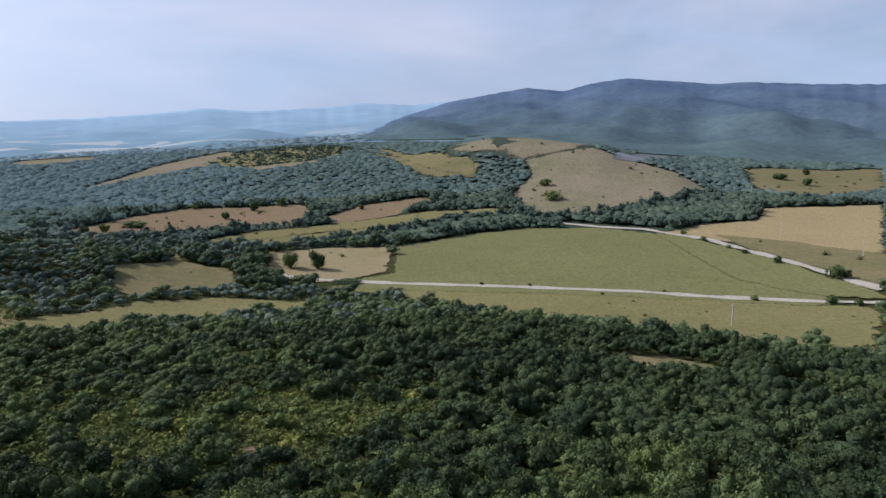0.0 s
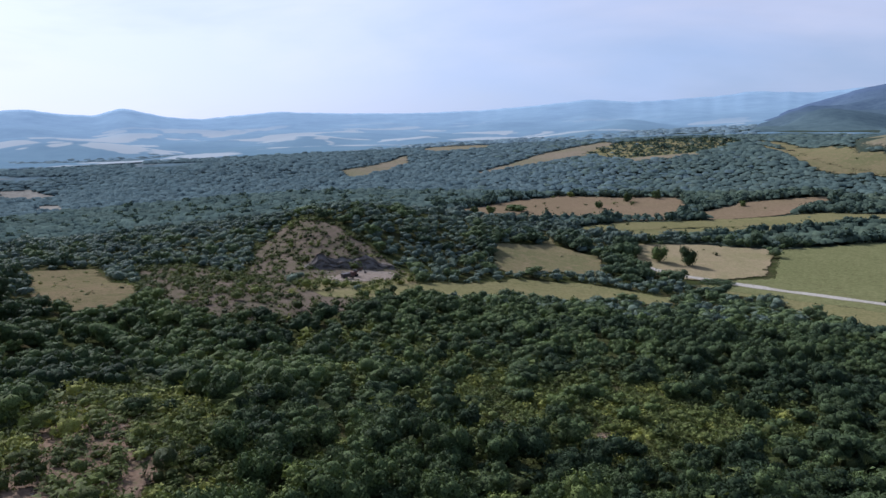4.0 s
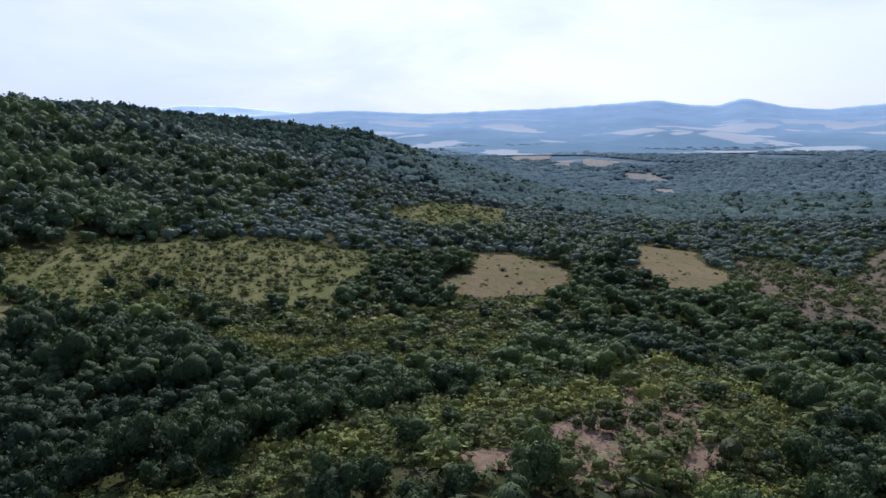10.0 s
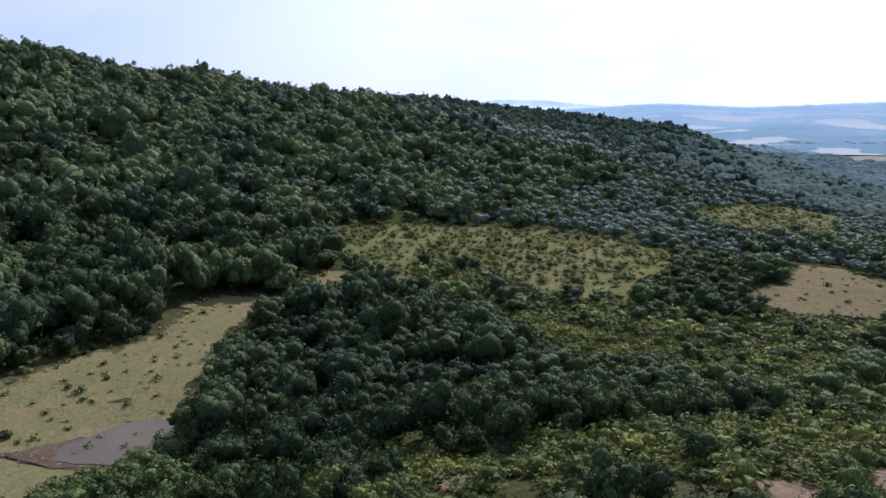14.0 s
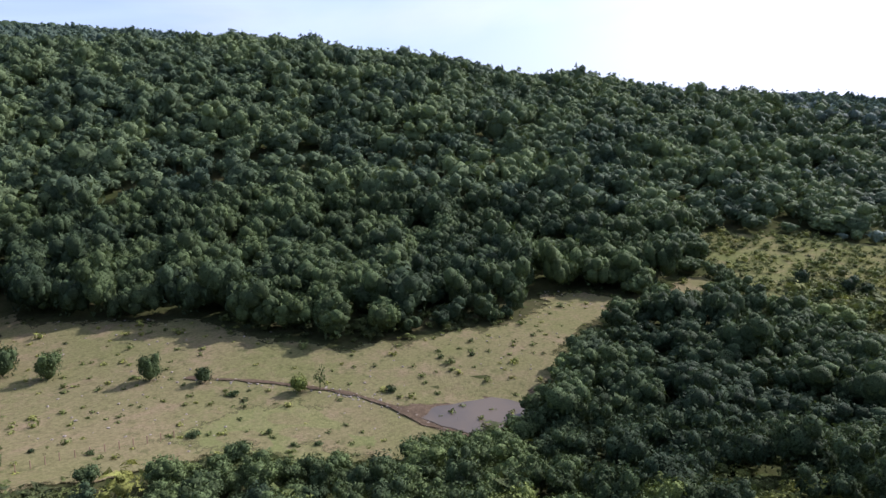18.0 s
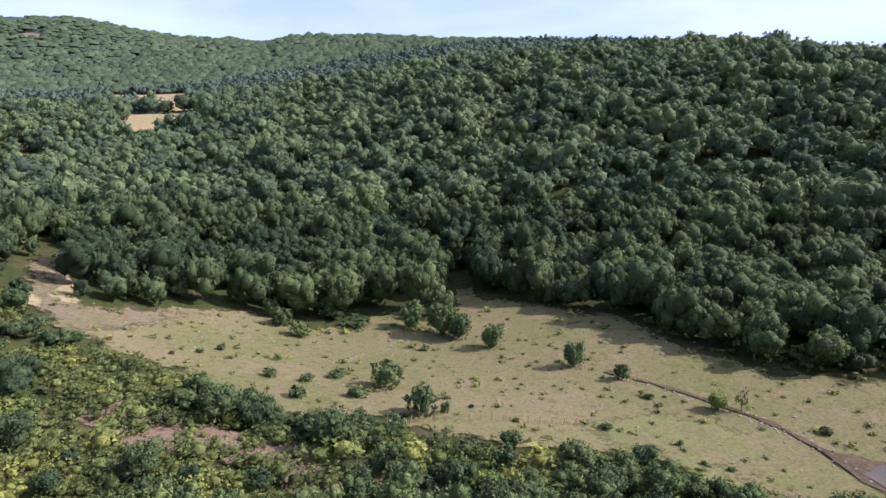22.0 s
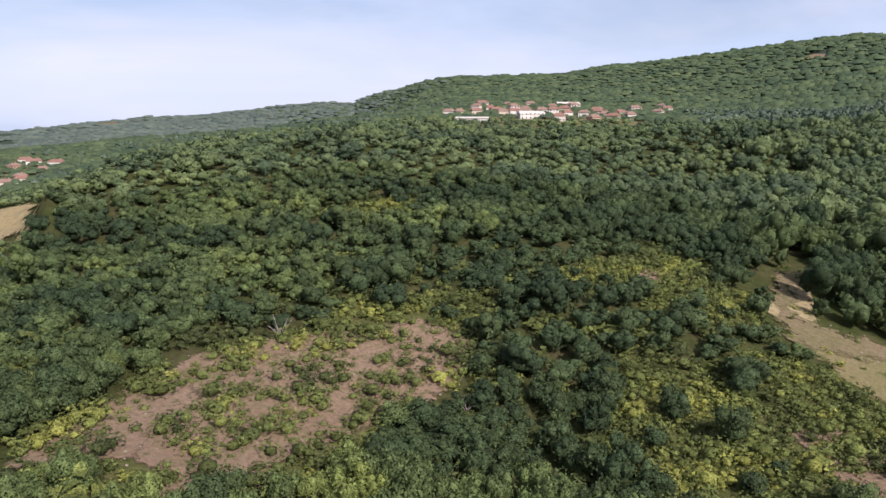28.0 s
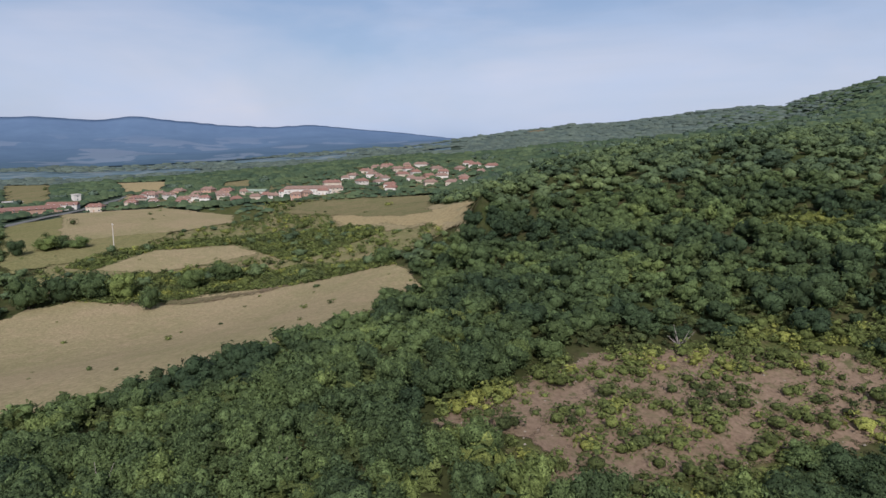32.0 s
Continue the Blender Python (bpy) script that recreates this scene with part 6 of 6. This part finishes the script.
lone_bush(149.2, -17.0, 1.5, 0.9)
lone_bush(277.5, -29.9, 1.4, 1.8)
lone_bush(253.3, 6.4, 1.0, 1.0)

for x, y, r, h, _ in zip(*SINGLES):
    grown("oak_tree", float(x), float(y), float(h), float(r), "bushy dark green oak of the hilltop scrub", "tree", "oaks of the hilltop scrub", CROWNS, TRUNK)

# ---- pond, ditch and fence in the meadow ----
mud = drape("mud_bank", [tuple(POND.mean(0) + (p - POND.mean(0)) * 1.22) for p in POND], LAND["mud"], 0.40, 1.5)
tagged(mud, "wet brown mud bank round the pond", "bank", kind="structure")
bm = bmesh.new()
rim = []
for i in range(len(POND)):
    p, q = Vector(POND[i]), Vector(POND[(i + 1) % len(POND)])
    rim += [p.lerp(q, j / 5) for j in range(5)]
mid = sum(rim, Vector((0, 0))) / len(rim)
bm.faces.new([bm.verts.new((*(mid + (p - mid) * (0.98 + 0.05 * noise.noise(Vector((p.x * 0.4, p.y * 0.4, 1))))), POND_Z - 0.35)) for p in rim])
bmesh.ops.recalc_face_normals(bm, faces=bm.faces[:])
if bm.faces[:][0].normal.z < 0:
    bmesh.ops.reverse_faces(bm, faces=bm.faces[:])
pond = part("pond", bm, LAND["water"], None)
tagged(pond, "shallow muddy brown pond in the meadow", "pond", kind="structure")


def stones(name, spots, sizes, label):
    v, f = ICO[1]
    vs, fs = [], []
    for i, (x, y) in enumerate(spots):
        s = pick.uniform(*sizes)
        w = v * np.array([s, s * pick.uniform(0.6, 1), s * pick.uniform(0.4, 0.7)]) * np.random.default_rng(i).uniform(0.75, 1.15, (len(v), 1))
        vs.append(w + np.array([x, y, float(ground_z(x, y)) + s * 0.2 + 0.25]))
        fs.append(f + i * len(v))
    tagged(mesh_object(name, np.concatenate(vs), np.concatenate(fs), STONE), label, "stones", kind="stuff")


STONE = land("pale_stone", (0.42, 0.37, 0.30), (0.34, 0.30, 0.25), (0.50, 0.45, 0.38), 0.3, 2.0, feather=False)
spots = [(x + pick.gauss(0, 0.9), y + pick.gauss(0, 0.9)) for x, y in
         [Vector(a).lerp(Vector(b), k / 40) for a, b in [((-83, -100), (-86, -92)), ((-86, -92), (-87.4, -84.4)), ((-87.4, -84.4), (-88, -70)), ((-68, -122), (-83, -100))] for k in range(40)]]
stones("ditch_stones", spots, (0.12, 0.4), "rubble and stones along the ditch")
sx, sy = scatter(85, 200, 2.4)
keep = (cover(sx, sy) == 6) & (wave(sx, sy, 30, 41) > 0.1) & (rng.uniform(0, 1, sx.size) < 0.3)
stones("meadow_stones", list(zip(sx[keep], sy[keep]))[:700], (0.12, 0.38), "small pale stones strewn over the meadow")
sx, sy = scatter(66, 135, 1.5)
keep = (cover(sx, sy) == 2) & (rng.uniform(0, 1, sx.size) < 0.30)
stones("hill_stones", list(zip(sx[keep], sy[keep]))[:900], (0.08, 0.28), "loose pale stones on bare red soil")

fence = new("fence")
fence.matrix_world = pose(-20.3, -102.3, float(ground_z(-20.3, -102.3)))
tagged(fence, "thin old wooden fence posts across the meadow", "fence")
for i in range(18):
    x, y = -20.3 - 34 * i / 17, -102.3 - (4 if i < 9 else 4 - (i - 9) * 0.5)
    one_box("post", fence, WOOD, x + 20.3, y + 102.3, float(ground_z(x, y)) + 0.8 - fence.location.z, 0.12, 0.12, 1.5)


def bare_branches(x, y, h, label):
    root = new("dead_tree")
    root.matrix_world = pose(x, y, float(ground_z(x, y)))
    tagged(root, label, "tree")
    for i in range(9):
        bm = bmesh.new()
        a, e = i * 2.4, 0.5 + 0.09 * i
        d = Vector((math.cos(a) * math.cos(e), math.sin(a) * math.cos(e), math.sin(e))) * h * (0.7 + 0.3 * (i % 3) / 2)
        m = Matrix.Translation(d / 2) @ d.to_track_quat("Z", "Y").to_matrix().to_4x4()
        bmesh.ops.create_cone(bm, cap_ends=True, segments=6, radius1=0.12, radius2=0.02, depth=d.length, matrix=m)
        part("branch", bm, GREY, root)


GREY = Mat("weathered_wood", 0.8, 0.2).done((0.25, 0.22, 0.195))
bare_branches(64.2, -79.4, 2.6, "bleached fallen dead branches among bushes")
bare_branches(99.9, -71.5, 4.0, "bare grey dead shrub beside the wood")
bare_branches(82.3, 16.0, 4.5, "leafless grey young tree in the wood")

# ---- quarry ----
def quarry_face():
    a, b = Vector((-229, 258)), Vector((-198, 303))
    along = (b - a).normalized()
    out = Vector((along.y, -along.x))
    if out.dot(-a) < 0:
        out = -out
    n, rows = 44, 13
    length = (b - a).length
    verts = []
    for j in range(rows):
        for i in range(n):
            u, v = i / (n - 1), j / (rows - 1)
            tall = 8.5 * min(1.0, u * 5 + 0.1, (1 - u) * 3.5 + 0.1) * (0.8 + 0.35 * noise.noise(Vector((u * 7, 0, 4))))
            p = a + along * u * length
            rough = noise.fractal(Vector((u * 14, v * 5, 2)), 1.0, 2.0, 4) * 1.6 + round(v * 3) * -0.9
            p = p + out * (rough - v * 2.0 + 1.5)
            z = float(ground_z(a.x + along.x * u * length, a.y + along.y * u * length)) - 1 + tall * v + noise.noise(Vector((u * 20, v * 8, 7))) * 0.6
            verts.append((p.x, p.y, z))
    for i in range(n):
        p = a + along * (i / (n - 1)) * length - out * 16
        verts.append((p.x, p.y, float(ground_z(p.x, p.y)) - 1.0))
    ids = np.arange((rows + 1) * n).reshape(rows + 1, n)
    q = np.stack([ids[:-1, :-1], ids[:-1, 1:], ids[1:, 1:], ids[1:, :-1]], -1).reshape(-1, 4)
    tagged(mesh_object("quarry_face", verts, q, LAND["rock"]), "dark broken rock face of a small quarry", "rock face", kind="structure")


quarry_face()
spots = [(-222 + 26 * k / 60 + pick.gauss(2.5, 1.5), 260 + 38 * k / 60 + pick.gauss(-2.5, 1.5)) for k in range(60)]
stones("quarry_boulders", spots, (0.3, 1.1), "fallen boulders below the quarry face")
DARKMETAL = Mat("dark_machine_paint", 0.5, 0.4).done((0.06, 0.05, 0.05))
RUSTRED = Mat("faded_red_paint", 0.55, 0.4).done((0.10, 0.045, 0.035))
RUBBER = Mat("rubber", 0.9, 0.2).done((0.02, 0.02, 0.02))


def machine_root(name, x, y, turn, label):
    root = new(name)
    root.matrix_world = pose(x, y, float(ground_z(x, y)) + 0.55, 0, 0, turn)
    return tagged(root, label, name.replace("_", " "))


def wheel(root, x, y, r):
    bm = bmesh.new()
    bmesh.ops.create_cone(bm, cap_ends=True, segments=16, radius1=r, radius2=r, depth=0.5, matrix=pose(x, y, r, 90))
    w = part("wheel", bm, RUBBER, root)
    bm = bmesh.new()
    bmesh.ops.create_cone(bm, cap_ends=True, segments=12, radius1=r * 0.5, radius2=r * 0.5, depth=0.56, matrix=pose(x, y, r, 90))
    part("rim", bm, DARKMETAL, w)


def excavator(x, y, turn):
    root = machine_root("excavator", x, y, turn, "dark tracked excavator parked on the quarry floor")
    for s in (-1, 1):
        one_box("track", root, RUBBER, 0, s * 1.1, 0.45, 3.6, 0.6, 0.9)
    one_box("body", root, RUSTRED, -0.4, 0, 1.6, 3.4, 2.4, 1.3)
    one_box("cab", root, DARKMETAL, 0.7, -0.7, 2.6, 1.3, 1.0, 1.5)
    bm = bmesh.new()
    for v in box(bm, 0, 0, 0, 4.2, 0.45, 0.5):
        v.co = pose(2.6, 0.3, 3.1, 0, -35, 0) @ v.co
    part("boom", bm, RUSTRED, root)
    bm = bmesh.new()
    for v in box(bm, 0, 0, 0, 2.6, 0.35, 0.35):
        v.co = pose(4.9, 0.3, 3.2, 0, 60, 0) @ v.co
    part("arm", bm, DARKMETAL, root)
    one_box("bucket", root, DARKMETAL, 5.5, 0.3, 1.9, 0.9, 1.0, 0.8)


def dump_truck(x, y, turn):
    root = machine_root("dump_truck", x, y, turn, "dark red tipper truck standing in the quarry")
    one_box("chassis", root, DARKMETAL, 0, 0, 0.9, 6.4, 1.1, 0.35)
    one_box("cab", root, RUSTRED, 2.5, 0, 2.0, 1.7, 2.3, 1.9)
    one_box("windscreen", root, PANE, 3.37, 0, 2.4, 0.06, 2.0, 0.8)
    bm = bmesh.new()
    for v in box(bm, -0.9, 0, 1.9, 4.3, 2.4, 1.5):
        if v.co.z < 1.5:
            v.co.x, v.co.y = v.co.x * 0.9, v.co.y * 0.85
    part("tipper_bed", bm, DARKMETAL, root)
    for wx in (2.3, -1.2, -2.4):
        for s in (-1, 1):
            wheel(root, wx, s * 1.0, 0.5)


excavator(-202, 266, 25)
dump_truck(-199, 257, 70)
